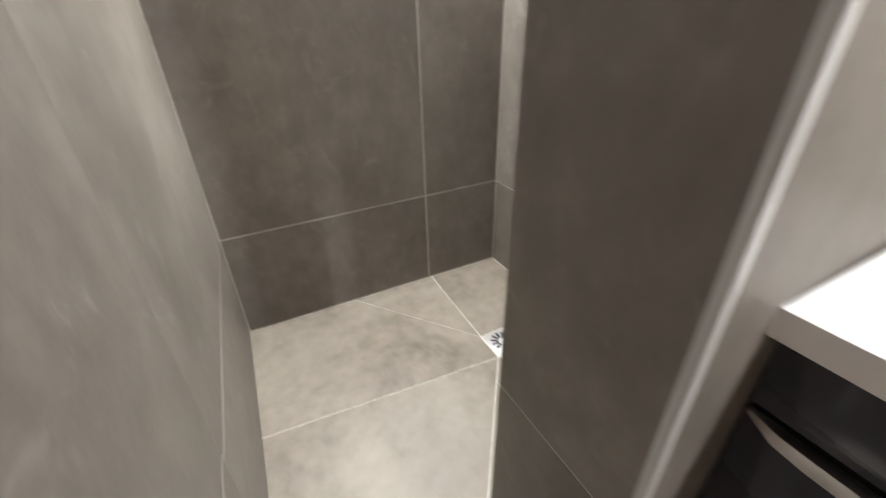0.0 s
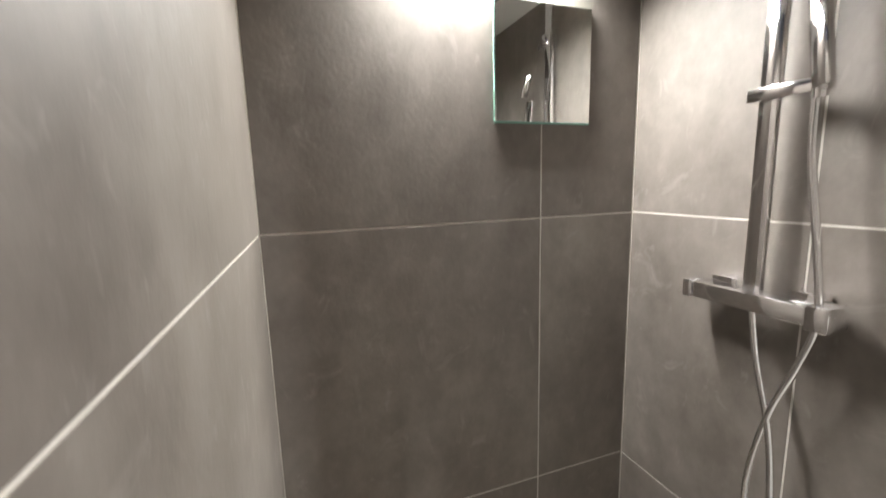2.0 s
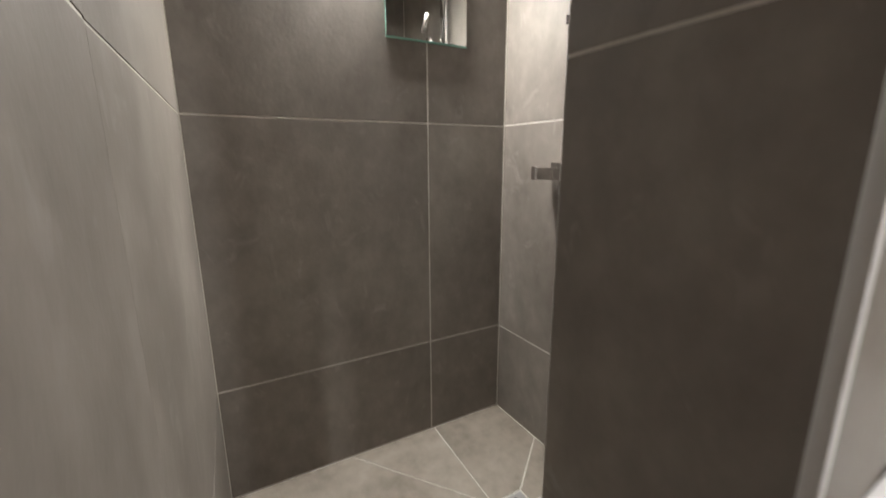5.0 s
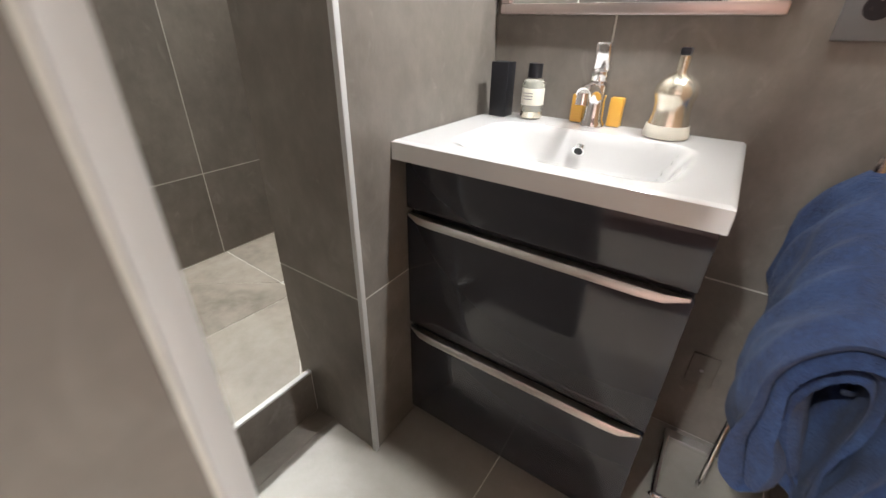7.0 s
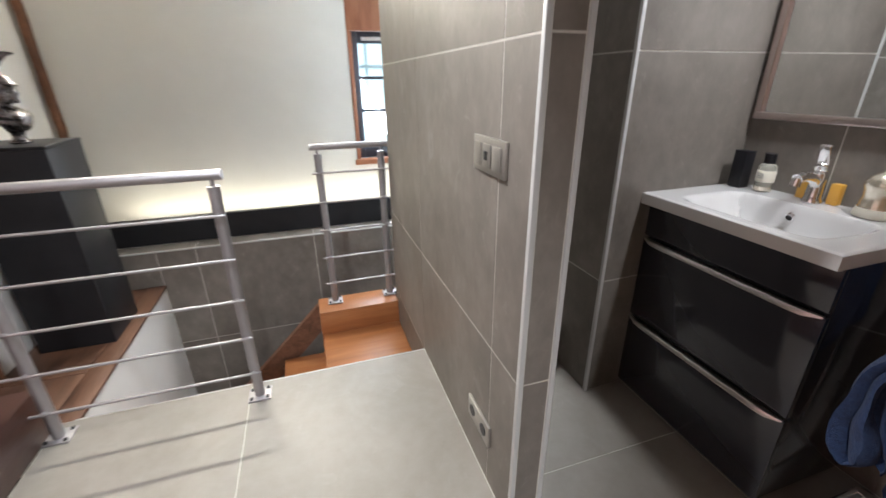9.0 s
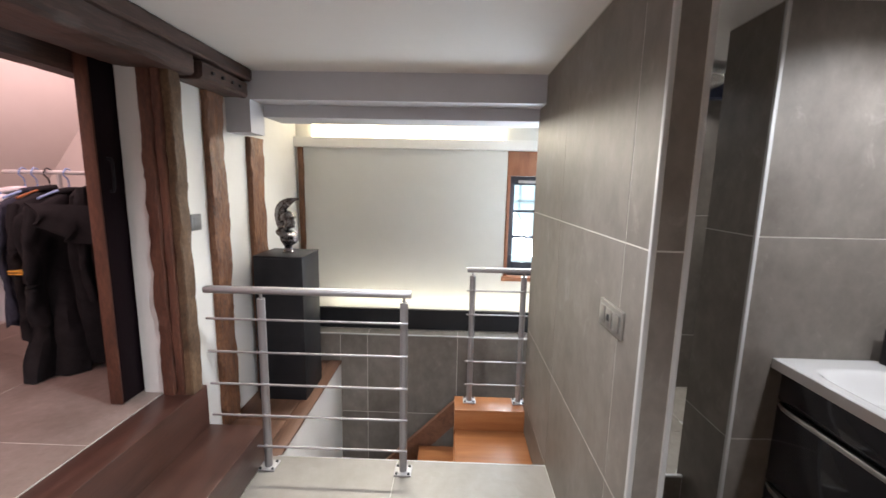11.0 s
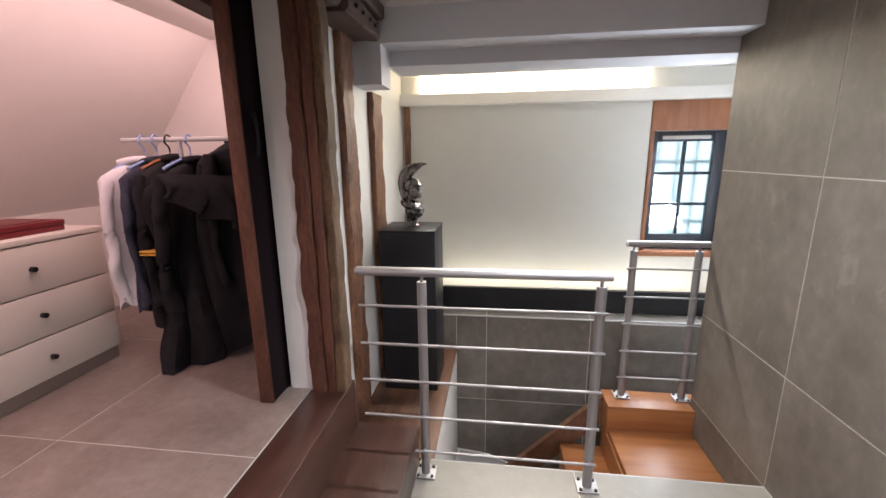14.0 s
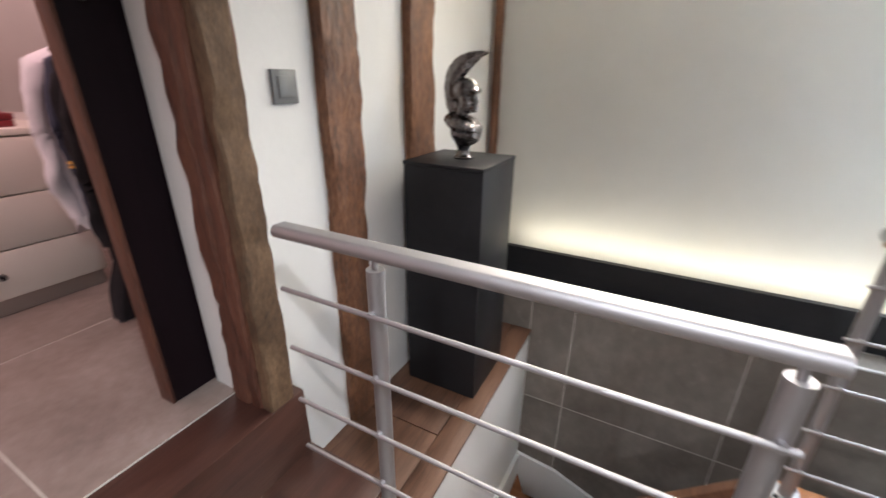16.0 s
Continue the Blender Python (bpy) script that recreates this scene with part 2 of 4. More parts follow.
def part(name, bm, material, parent, label="", smooth=True, at=None):
    """One mesh under a thing or a part; bm in world metres (at: the part's own origin)."""
    home = ORIGIN[parent.name]
    place = Vector(at) if at else home
    bmesh.ops.translate(bm, verts=bm.verts, vec=-place)
    ob = new(name, finish(name, bm, material, smooth))
    ob.parent = parent
    ob.location = place - home
    ORIGIN[ob.name] = place
    return tagged(ob, label)


def structure(name, bm, material, label, category, smooth=False):
    ob = new(name, finish(name, bm, material, smooth))
    ORIGIN[ob.name] = Vector((0, 0, 0))
    return tagged(ob, label, category, kind="structure")


def solo(name, bm, material, label, category, group="", smooth=True):
    """A thing that is one mesh."""
    lo = [min(v.co[i] for v in bm.verts) for i in range(3)]
    hi = [max(v.co[i] for v in bm.verts) for i in range(3)]
    place = Vector(((lo[0] + hi[0]) / 2, (lo[1] + hi[1]) / 2, lo[2]))
    bmesh.ops.translate(bm, verts=bm.verts, vec=-place)
    ob = new(name, finish(name, bm, material, smooth))
    ob.location = place
    ORIGIN[ob.name] = place
    return tagged(ob, label, category, group)


def box(x0, x1, y0, y1, z0, z1, bevel=0.0, bm=None, segments=2):
    bm = bm or bmesh.new()
    m = Matrix.Translation(((x0 + x1) / 2, (y0 + y1) / 2, (z0 + z1) / 2)) @ Matrix.Diagonal((abs(x1 - x0), abs(y1 - y0), abs(z1 - z0), 1))
    made = bmesh.ops.create_cube(bm, size=1.0, matrix=m)
    if bevel:
        edges = list({e for v in made["verts"] for e in v.link_edges})
        bmesh.ops.bevel(bm, geom=edges, offset=bevel, segments=segments, affect="EDGES", profile=0.5)
    return bm


def rod(a, b, r, bm=None, n=14, r2=None):
    bm = bm or bmesh.new()
    a, b = Vector(a), Vector(b)
    m = Matrix.Translation((a + b) / 2) @ (b - a).to_track_quat("Z", "Y").to_matrix().to_4x4()
    bmesh.ops.create_cone(bm, cap_ends=True, segments=n, radius1=r, radius2=r if r2 is None else r2, depth=(b - a).length, matrix=m)
    return bm


def tube(points, r, bm=None, n=10, steps=6):
    """A bent tube through points, smoothed."""
    bm = bm or bmesh.new()
    pts = [Vector(p) for p in points]
    fine = []
    for i in range(len(pts) - 1):
        p0, p1, p2, p3 = pts[max(i - 1, 0)], pts[i], pts[i + 1], pts[min(i + 2, len(pts) - 1)]
        for k in range(steps):
            t = k / steps
            fine.append(0.5 * (2 * p1 + (p2 - p0) * t + (2 * p0 - 5 * p1 + 4 * p2 - p3) * t * t + (3 * p1 - p0 - 3 * p2 + p3) * t ** 3))
    fine.append(pts[-1])
    rings = []
    for i, p in enumerate(fine):
        d = (fine[min(i + 1, len(fine) - 1)] - fine[max(i - 1, 0)]).normalized()
        q = d.to_track_quat("Z", "Y")
        rings.append([bm.verts.new(p + q @ Vector((r * math.cos(2 * math.pi * k / n), r * math.sin(2 * math.pi * k / n), 0))) for k in range(n)])
    for a, b in zip(rings, rings[1:]):
        for k in range(n):
            bm.faces.new((a[k], a[(k + 1) % n], b[(k + 1) % n], b[k]))
    bm.faces.new(rings[0][::-1])
    bm.faces.new(rings[-1])
    bmesh.ops.recalc_face_normals(bm, faces=bm.faces)
    return bm


def lathe(profile, cx, cy, bm=None, n=24):
    """A turned shape from (radius, z) pairs."""
    bm = bm or bmesh.new()
    rings = [[bm.verts.new((cx + r * math.cos(2 * math.pi * k / n), cy + r * math.sin(2 * math.pi * k / n), z)) for k in range(n)] for r, z in profile]
    for a, b in zip(rings, rings[1:]):
        for k in range(n):
            bm.faces.new((a[k], a[(k + 1) % n], b[(k + 1) % n], b[k]))
    bm.faces.new(rings[0][::-1])
    bm.faces.new(rings[-1])
    bmesh.ops.recalc_face_normals(bm, faces=bm.faces)
    return bm


def prism(points, axis, a, b, bm=None):
    """A flat outline pushed along an axis from a to b; points give the two other coordinates in order."""
    bm = bm or bmesh.new()

    def place(p, d):
        return {"x": (d, p[0], p[1]), "y": (p[0], d, p[1]), "z": (p[0], p[1], d)}[axis]
    lo = [bm.verts.new(place(p, a)) for p in points]
    hi = [bm.verts.new(place(p, b)) for p in points]
    bm.faces.new(lo)
    bm.faces.new(hi[::-1])
    n = len(points)
    for k in range(n):
        bm.faces.new((lo[k], lo[(k + 1) % n], hi[(k + 1) % n], hi[k]))
    bmesh.ops.recalc_face_normals(bm, faces=bm.faces)
    return bm


def rough_timber(axis, x0, x1, y0, y1, z0, z1, amount=0.012, seed=0, step=0.03):
    """A hand-hewn beam with wavy, worn edges."""
    lo, hi = Vector((x0, y0, z0)), Vector((x1, y1, z1))
    i = "xyz".index(axis)
    j, k = [c for c in range(3) if c != i]
    n = max(2, int((hi[i] - lo[i]) / step))
    bm = bmesh.new()
    c = min(hi[j] - lo[j], hi[k] - lo[k]) * 0.14
    shape = [(0, c), (c, 0), (0.5, 0), (-c, 0), (1, c), (1, 0.5), (1, -c), (-c, 1), (0.5, 1), (c, 1), (0, -c), (0, 0.5)]
    rings = []
    for s in range(n + 1):
        p = lo[i] + (hi[i] - lo[i]) * s / n
        ring = []
        for q, (u, v) in enumerate(shape):
            def place(w, a, b):
                return {0: a, 1: b, 0.5: (a + b) / 2}.get(w, a + w if w > 0 else b + w)
            co = Vector((0, 0, 0))
            co[i], co[j], co[k] = p, place(u, lo[j], hi[j]), place(v, lo[k], hi[k])
            off = noise.noise_vector(co * 3.5 + Vector((seed, 0, 0))) * amount * 0.35 + noise.noise_vector(co * 11 + Vector((0, seed, 0))) * amount * 0.45 + noise.noise_vector(co * 29 + Vector((0, 0, seed))) * amount * 0.3
            off[i] = 0
            ring.append(bm.verts.new(co + off))
        rings.append(ring)
    m = len(shape)
    for a, b in zip(rings, rings[1:]):
        for q in range(m):
            bm.faces.new((a[q], a[(q + 1) % m], b[(q + 1) % m], b[q]))
    bm.faces.new(rings[0][::-1])
    bm.faces.new(rings[-1])
    bmesh.ops.recalc_face_normals(bm, faces=bm.faces)
    return bm


GAP = 0.0023


def tiled(parent, axis, at, side, us, zs, material=M_TILE, name="tile", gap=GAP):
    """Tiles on a wall's face (axis: the wall's normal; at: the face; side: +1 or -1), cut at the joints us and zs. For axis z: us along x, zs along y."""
    for u0, u1 in zip(us, us[1:]):
        for w0, w1 in zip(zs, zs[1:]):
            a, b, c, d = u0 + gap, u1 - gap, w0 + gap, w1 - gap
            lo, hi = (at - 0.006, at) if side > 0 else (at, at + 0.006)
            if axis == "x":
                bm = box(lo, hi, a, b, c, d, 0.0005, segments=1)
            elif axis == "y":
                bm = box(a, b, lo, hi, c, d, 0.0008, segments=1)
            else:
                bm = box(a, b, c, d, lo, hi, 0.0008, segments=1)
            part(name, bm, material, parent, smooth=False)


def shell(name, bm, label, category="wall", material=M_GROUT):
    return structure(name, bm, material, label, category)


IN = 0.0011   # how far the bed of grout lies behind the tile faces

# ---- structure ----
ROWS_Z = [0.0, 0.525, 1.325, 2.125]          # joints of the wall tiles
PX0, PX1, SX = -0.242, -0.142, -0.118                    # partition between landing and bathroom
CEIL = 2.13
BX = 0.918                                              # wall behind the washbasin
E = IN

# partition, far stretch
wall = shell("wall_partition", box(PX0 + E, PX1 - E, -0.285 + E, 1.335, -0.9, CEIL), "partition wall clad in large taupe cement-look tiles", "wall")
tiled(wall, "x", PX0, -1, [-0.285, -0.118, 0.645, 1.335], ROWS_Z)
tiled(wall, "x", PX0, -1, [0.645, 1.335], [-0.9, -0.275, 0.0])
tiled(wall, "y", -0.285, -1, [PX0 + 0.012, PX1 - 0.012], ROWS_Z)
tiled(wall, "x", PX1, 1, [-0.285, 0.5285], ROWS_Z)
part("lining", prism([(PX1 - 0.03, 0.527), (PX1 - E, 0.527), (SX - E, 1.357), (PX1 - 0.03, 1.357)], "z", 0.0, CEIL), M_GROUT, wall, smooth=False)
for z0, z1 in ((0.121, 0.51), (0.51, 1.323), (1.323, 2.125)):
    part("tile", prism([(PX1 - 0.02, 0.5262), (PX1, 0.5262), (SX, 1.355), (PX1 - 0.02, 1.355)], "z", z0 + GAP, z1 - GAP), M_TILE, wall, smooth=False)
tiled(wall, "y", 1.335, 1, [PX0, PX1 - 0.01], [-0.9, -0.275, 0.525, 1.325, 2.125])
for x in (PX0, PX1):
    s = 1 if x == PX0 else -1
    part("edge_trim", box(x - s * 0.003, x + s * 0.011, -0.288, -0.274, 0, CEIL - 0.004, 0.002), M_TRIM, wall, "white plastic corner trim")

# partition, near stretch
wall = shell("wall_partition_near", box(PX0 + E, PX1 - E, -4.2, -0.98 - E, 0, CEIL), "partition wall clad in taupe tiles beside the bathroom opening", "wall")
tiled(wall, "x", PX0, -1, [-4.2, -3.5, -2.7, -1.9, -0.98], ROWS_Z)
tiled(wall, "y", -0.98, 1, [PX0 + 0.012, PX1], ROWS_Z)
part("edge_trim", box(PX0 - 0.003, PX0 + 0.011, -0.991, -0.977, 0, CEIL - 0.004, 0.002), M_TRIM, wall, "white plastic corner trim")

# shower back wall
wall = shell("wall_shower_back", box(-0.155, 1.1, 1.357 + E, 1.42, -0.9, CEIL), "dark taupe tiled back wall of the shower", "wall")
tiled(wall, "y", 1.357, -1, [SX, 0.618, 0.948], [0.121, 0.505, 1.323, CEIL])
structure("wall_stair_return", box(-0.155, 1.1, 1.421, 1.45, -2.6, CEIL), M_WHITE, "plain white wall beside the stair window", "wall")

# right-hand wall of bathroom and shower
wall = shell("wall_bath_right", box(0.948 + E, 1.1, 0.3, 1.357, 0, CEIL), "taupe tiled wall of the shower behind the mixer", "wall")
tiled(wall, "x", 0.948, -1, [0.43, 0.882, 1.357], [0.121, 0.503, 1.325, CEIL])
wall = shell("wall_basin", box(BX + E, 1.1, -0.98, 0.299, 0, CEIL), "taupe tiled wall behind the washbasin", "wall")
tiled(wall, "x", BX, -1, [-0.98, -0.155, 0.153], ROWS_Z)

# spur between washbasin and shower
wall = shell("wall_spur", prism([(0.33 + E, 0.134 + E), (0.948, 0.1525 + E), (0.948, 0.43 - E), (0.33 + E, 0.43 - E)], "z", 0, CEIL), "short tiled wall between washbasin and shower", "wall")
tiled(wall, "x", 0.33, -1, [0.134, 0.432], ROWS_Z)
for z0, z1 in zip(ROWS_Z, ROWS_Z[1:]):
    part("tile", prism([(0.342, 0.134), (0.917, 0.151), (0.917, 0.161), (0.342, 0.144)], "z", z0 + GAP, z1 - GAP), M_TILE, wall, smooth=False)
tiled(wall, "y", 0.43, 1, [0.342, 0.948], [0.121, 0.525, 1.325, 2.125])
part("edge_trim", box(0.327, 0.341, 0.131, 0.145, 0, CEIL - 0.004, 0.002), M_TRIM, wall, "white plastic corner trim")
part("edge_trim", box(0.3325, 0.342, 0.424, 0.433, 0.17, CEIL - 0.004, 0.001), M_TRIM, wall, "white plastic corner trim")

# bathroom near wall: unseen closing wall, tiled dark to cut bounced light
wall = shell("wall_bath_near", box(PX1, 1.1, -1.08, -0.981 - E, 0, CEIL), "unseen closing wall behind the bathroom door, tiled dark to cut bounce", "wall")
tiled(wall, "y", -0.981, 1, [PX1, 0.4, BX], ROWS_Z)

# shower kerb and floor
kerb = shell("shower_kerb", box(PX1, 0.33, 0.383 + E, 0.398, 0, 0.166), "tiled kerb in front of the shower", "kerb")
tiled(kerb, "y", 0.383, -1, [PX1, 0.33], [0.0, 0.16])
part("edge_trim", box(PX1, 0.33, 0.380, 0.394, 0.160, 0.169, 0.002), M_TRIM, kerb, "white kerb trim")
part("dark_strip", box(PX1, 0.33, 0.315, 0.382, 0.001, 0.004), M_TILE, kerb, "dark tile strip on the floor")
base = shell("shower_floor", box(PX1, 0.95, 0.399, 1.357, -0.02, 0.1195), "pale taupe shower floor cut towards the drain", "floor")
DR, DH = (0.669, 0.869), 0.056         # drain: centre and half width


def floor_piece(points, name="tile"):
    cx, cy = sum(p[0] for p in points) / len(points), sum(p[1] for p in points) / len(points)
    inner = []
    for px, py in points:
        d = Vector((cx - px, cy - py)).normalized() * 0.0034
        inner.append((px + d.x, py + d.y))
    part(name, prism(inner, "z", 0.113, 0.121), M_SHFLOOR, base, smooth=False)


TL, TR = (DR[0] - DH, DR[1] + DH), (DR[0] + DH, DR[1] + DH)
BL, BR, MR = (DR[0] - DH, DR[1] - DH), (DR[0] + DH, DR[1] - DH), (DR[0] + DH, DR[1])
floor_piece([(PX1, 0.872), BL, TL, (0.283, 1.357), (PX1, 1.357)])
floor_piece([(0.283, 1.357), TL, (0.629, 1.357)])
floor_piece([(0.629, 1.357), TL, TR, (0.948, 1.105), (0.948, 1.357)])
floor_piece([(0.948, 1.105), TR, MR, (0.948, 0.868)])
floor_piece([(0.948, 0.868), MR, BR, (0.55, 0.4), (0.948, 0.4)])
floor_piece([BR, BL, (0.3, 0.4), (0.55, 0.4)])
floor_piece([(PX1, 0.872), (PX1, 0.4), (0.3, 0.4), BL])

# landing and bathroom floor
floor = shell("floor", box(-1.75, 0.95, -4.2, 0.645, -0.2, -E), "pale grey-beige large tile floor of landing and bathroom", "floor")
tiled(floor, "z", 0.0, 1, [-1.75, -1.04, -0.242], [-4.2, -3.0, -1.8, -0.6, 0.645], M_FLOOR, gap=0.0017)
tiled(floor, "z", 0.0, 1, [-0.242, 0.525, 0.95], [-0.98, -0.165, 0.383], M_FLOOR, gap=0.0015)
part("edge_trim", box(-1.70, PX0, 0.645, 0.651, -0.022, 0.0, 0.001), M_TRIM, floor, "pale floor edge trim")

# ceiling with its dropped lintel and light cove
ceil = structure("ceiling", box(-2.02, 1.1, -4.2, 1.14, CEIL, CEIL + 0.1), M_CEIL, "smooth off-white ceiling", "ceiling")
structure("ceiling_bath", box(PX1, 0.95, -0.98, 1.357, 2.127, CEIL - 0.001), M_CEIL, "white bathroom ceiling", "ceiling")
lintel = prism([(-2.15, CEIL), (PX0, CEIL), (PX0, 1.968), (-2.0, 1.968), (-2.0, 1.775), (-2.15, 1.775)], "y", 1.14, 1.32)
structure("lintel_front", lintel, M_LINTEL, "pale grey painted lintel over the stair", "lintel")
structure("lintel_step", box(-2.0, -0.16, 1.32, 1.6, 1.893, CEIL), M_LINTEL, "grey painted step of the lintel", "lintel")
structure("cove_lip", box(-2.15, 0.4, 2.17, 2.23, 1.785, 1.868, 0.002), M_WHITE, "white lip under the stair cove light", "cove")
structure("ceiling_stair", box(-2.15, 0.4, 1.6, 2.4, 2.0, CEIL), M_CEIL, "white ceiling above the stair", "ceiling")

# far wall of the stair with the window opening
WX0, WX1, WZ0, WZ1 = -0.315, 0.27, 0.65, 1.785
FY = 2.23
structure("wall_far", box(-2.35, WX0, FY, 2.5, 0.2, CEIL), M_PANEL, "cream painted wall above the lit stair shelf", "wall")
structure("wall_far_right", box(WX1, 0.5, FY, 2.5, 0.2, CEIL), M_PANEL, "cream painted wall beside the window", "wall")
structure("wall_far_over", box(WX0, WX1, FY, 2.5, WZ1, CEIL), M_PANEL, "cream painted wall above the window", "wall")
structure("wall_far_under", box(WX0, WX1, FY, 2.5, 0.2, WZ0), M_PANEL, "cream painted wall under the window", "wall")
structure("wall_stair_end", box(0.4, 0.5, 1.45, FY, -2.6, CEIL), M_WHITE, "plain white wall at the end of the stair", "wall")
low = shell("wall_stair_low", box(-2.15, 0.4, 1.9 + E, 2.23, -2.6, 0.235 - E), "taupe tiled low wall of the stairwell", "wall")
tiled(low, "y", 1.9, -1, [-2.15, -1.7, -1.47, -0.71, 0.05, 0.4], [-2.6, -2.1, -1.27, -0.47, 0.228])
tiled(low, "z", 0.235, 1, [-2.15, -1.47, -0.71, 0.05, 0.4], [1.909, 2.0395])
part("top_trim", box(-2.15, 0.4, 1.894, 1.908, 0.228, 0.2365, 0.001), M_TRIM, low, "pale tile edge trim")
structure("stair_shelf", box(-2.1, 0.4, 2.04, 2.075, 0.236, 0.412, 0.002), M_BLACK, "black board in front of the lit wall niche", "shelf")
structure("wall_stair_under_left", box(-1.78, -1.70, 0.645, 1.9, -2.6, -0.03), M_WHITE, "white side wall of the stairwell", "wall")
structure("stair_bottom", box(-2.1, 0.5, 0.4, 2.3, -2.7, -2.6), M_TREAD, "brown floor at the foot of the stair", "floor")
structure("wall_stair_near", box(-1.7, 0.5, 0.5, 0.64, -2.6, -0.21), M_WHITE, "plain wall under the landing edge", "wall")

# left-hand wall with timber framing
LX = -2.15
structure("wall_left", box(-2.29, LX, 0.5, 2.5, -0.03, 2.0), M_WHITE, "white plaster between old timber posts", "wall")
structure("wall_left_top", box(-2.29, LX, 1.1, 2.5, 2.0, CEIL), M_WHITE, "white plaster above the timber posts", "wall")
structure("floor_ledge_base", box(-2.15, -1.78, 0.62, 1.9, -0.2, -0.032), M_WHITE, "white base under the wooden ledge", "floor")
ledge = structure("floor_ledge", box(-2.15, -1.695, 0.615, 1.9, -0.031, -0.022), M_LEDGE, "old brown boards of the ledge beside the stair", "floor")
for i, (y0, y1) in enumerate(((0.615, 1.0), (1.0, 1.42), (1.42, 1.9))):
    part("plank", box(-2.15, -1.80, y0 + 0.002, y1 - 0.002, -0.022, -0.01, 0.002), M_LEDGE, ledge)
part("nosing", box(-1.797, -1.69, 0.655, 1.9, -0.024, -0.008, 0.003), M_LEDGE, ledge)

# steps up to the dressing room
structure("step_lower", box(-2.05, -1.75, -4.2, 0.612, 0.0, 0.2, 0.006), M_STEP, "dark brown stained wooden step", "step", True)
sill = structure("step_upper", box(-2.2, -2.035, -4.2, 0.6, 0.0, 0.43, 0.006), M_STEP, "dark brown stained sill of the dressing room", "step", True)
dress = shell("floor_dressing", box(-4.3, -2.2, -4.2, 2.2, 0.2, 0.432 - E), "taupe tile floor of the dressing room", "floor")
tiled(dress, "z", 0.432, 1, [-4.3, -3.7, -2.965, -2.2], [-4.2, -3.1, -2.3, -1.5, -0.72, 0.078, 0.876, 2.2], M_DRESS, gap=0.002)

# dressing room shell
structure("wall_dressing_far", box(-4.3, -2.29, 1.6, 1.7, 0.43, 2.6), M_SLOPE, "plain plaster end wall of the dressing room", "wall")
structure("wall_dressing_knee", box(-4.3, -4.0, -4.2, 1.6, 0.43, 1.12), M_SLOPE, "low plaster wall under the roof slope", "wall")
structure("ceiling_slope", prism([(-4.04, 1.08), (-3.24, 2.155), (-3.24, 2.3), (-4.2, 1.08)], "y", -4.2, 1.6), M_SLOPE, "sloping plaster ceiling washed by pink light", "ceiling")
structure("ceiling_dressing", box(-3.26, -2.2, -4.2, 1.6, 2.155, 2.25), M_SLOPE, "flat plaster ceiling strip of the dressing room", "ceiling")
# unseen closing walls behind the camera and slab above, added against sky light
structure("wall_back", box(-4.3, 1.1, -4.3, -4.2, 0, 2.6), M_WHITE, "unseen white closing wall behind the landing", "wall")
structure("roof_dark", box(-4.4, 1.2, -4.4, 2.6, 2.62, 2.7), M_WHITE, "unseen slab over the rooms that keeps the sky out", "ceiling")
structure("wall_knee_outer", box(-4.4, -4.3, -4.3, 2.4, 0, 2.6), M_WHITE, "unseen closing wall behind the roof slope that keeps the sky out", "wall")

# ---- timber ----
def beam(name, bm, material, label):
    return solo(name, bm, material, label, "beam")


head = rough_timber("y", -2.26, -2.0, -4.2, 0.62, 1.97, 2.075, 0.012, 1)
for v in head.verts:
    if v.co.z < 2.03:
        v.co.z -= 0.018 * min(max((0.55 - v.co.y) / 1.1, 0), 1) + 0.006 * noise.noise(v.co * 5)
beam("timber_beam", head, M_BEAM_H, "massive dark old oak beam over the dressing room opening")
beam("timber_beam", rough_timber("y", -2.2, -1.965, -4.2, 1.1, 2.06, 2.128, 0.006, 2), M_BEAM_H, "dark oak plank along the ceiling edge")
short = solo("timber_beam", rough_timber("y", -2.15, -1.985, 0.66, 1.09, 1.965, 2.055, 0.012, 3), M_BEAM_H, "short dark oak beam end with peg holes", "beam")
for y in (0.74, 0.83, 0.92, 1.0):
    part("peg_hole", rod((-1.99, y, 2.01), (-1.975, y, 2.01), 0.009, n=10), M_DARK, short)
beam("timber_beam", rough_timber("y", -2.5, -2.37, -4.2, 1.6, 1.922, 2.08, 0.005, 4), M_BEAM_H, "inner brown oak beam of the dressing room")
beam("timber_post", rough_timber("z", -2.19, -2.12, 0.484, 0.6, 0.43, 1.985, 0.018, 5), M_POST, "old reddish oak door post with a groove")
beam("timber_post", rough_timber("z", -2.119, -2.078, 0.482, 0.6, 0.43, 1.985, 0.01, 25), M_POST, "old reddish oak door post with rounded edge")
beam("timber_post", rough_timber("z", -2.078, -2.038, 0.492, 0.57, 0.43, 2.06, 0.013, 15), M_BARE, "old bare tan oak post with worn face")
beam("timber_post", rough_timber("z", -2.2, -2.12, 0.895, 1.065, -0.01, 1.97, 0.016, 6), M_BEAM, "old brown oak wall post with wavy edges")
beam("timber_post", rough_timber("z", -2.2, -2.12, 1.355, 1.56, -0.01, 1.775, 0.016, 7), M_BEAM, "old brown oak wall post behind the pedestal")
beam("timber_post", rough_timber("z", -2.13, -2.085, FY - 0.03, FY + 0.02, 0.425, 1.79, 0.007, 8), M_BEAM, "slim oak strip at the edge of the cream wall")

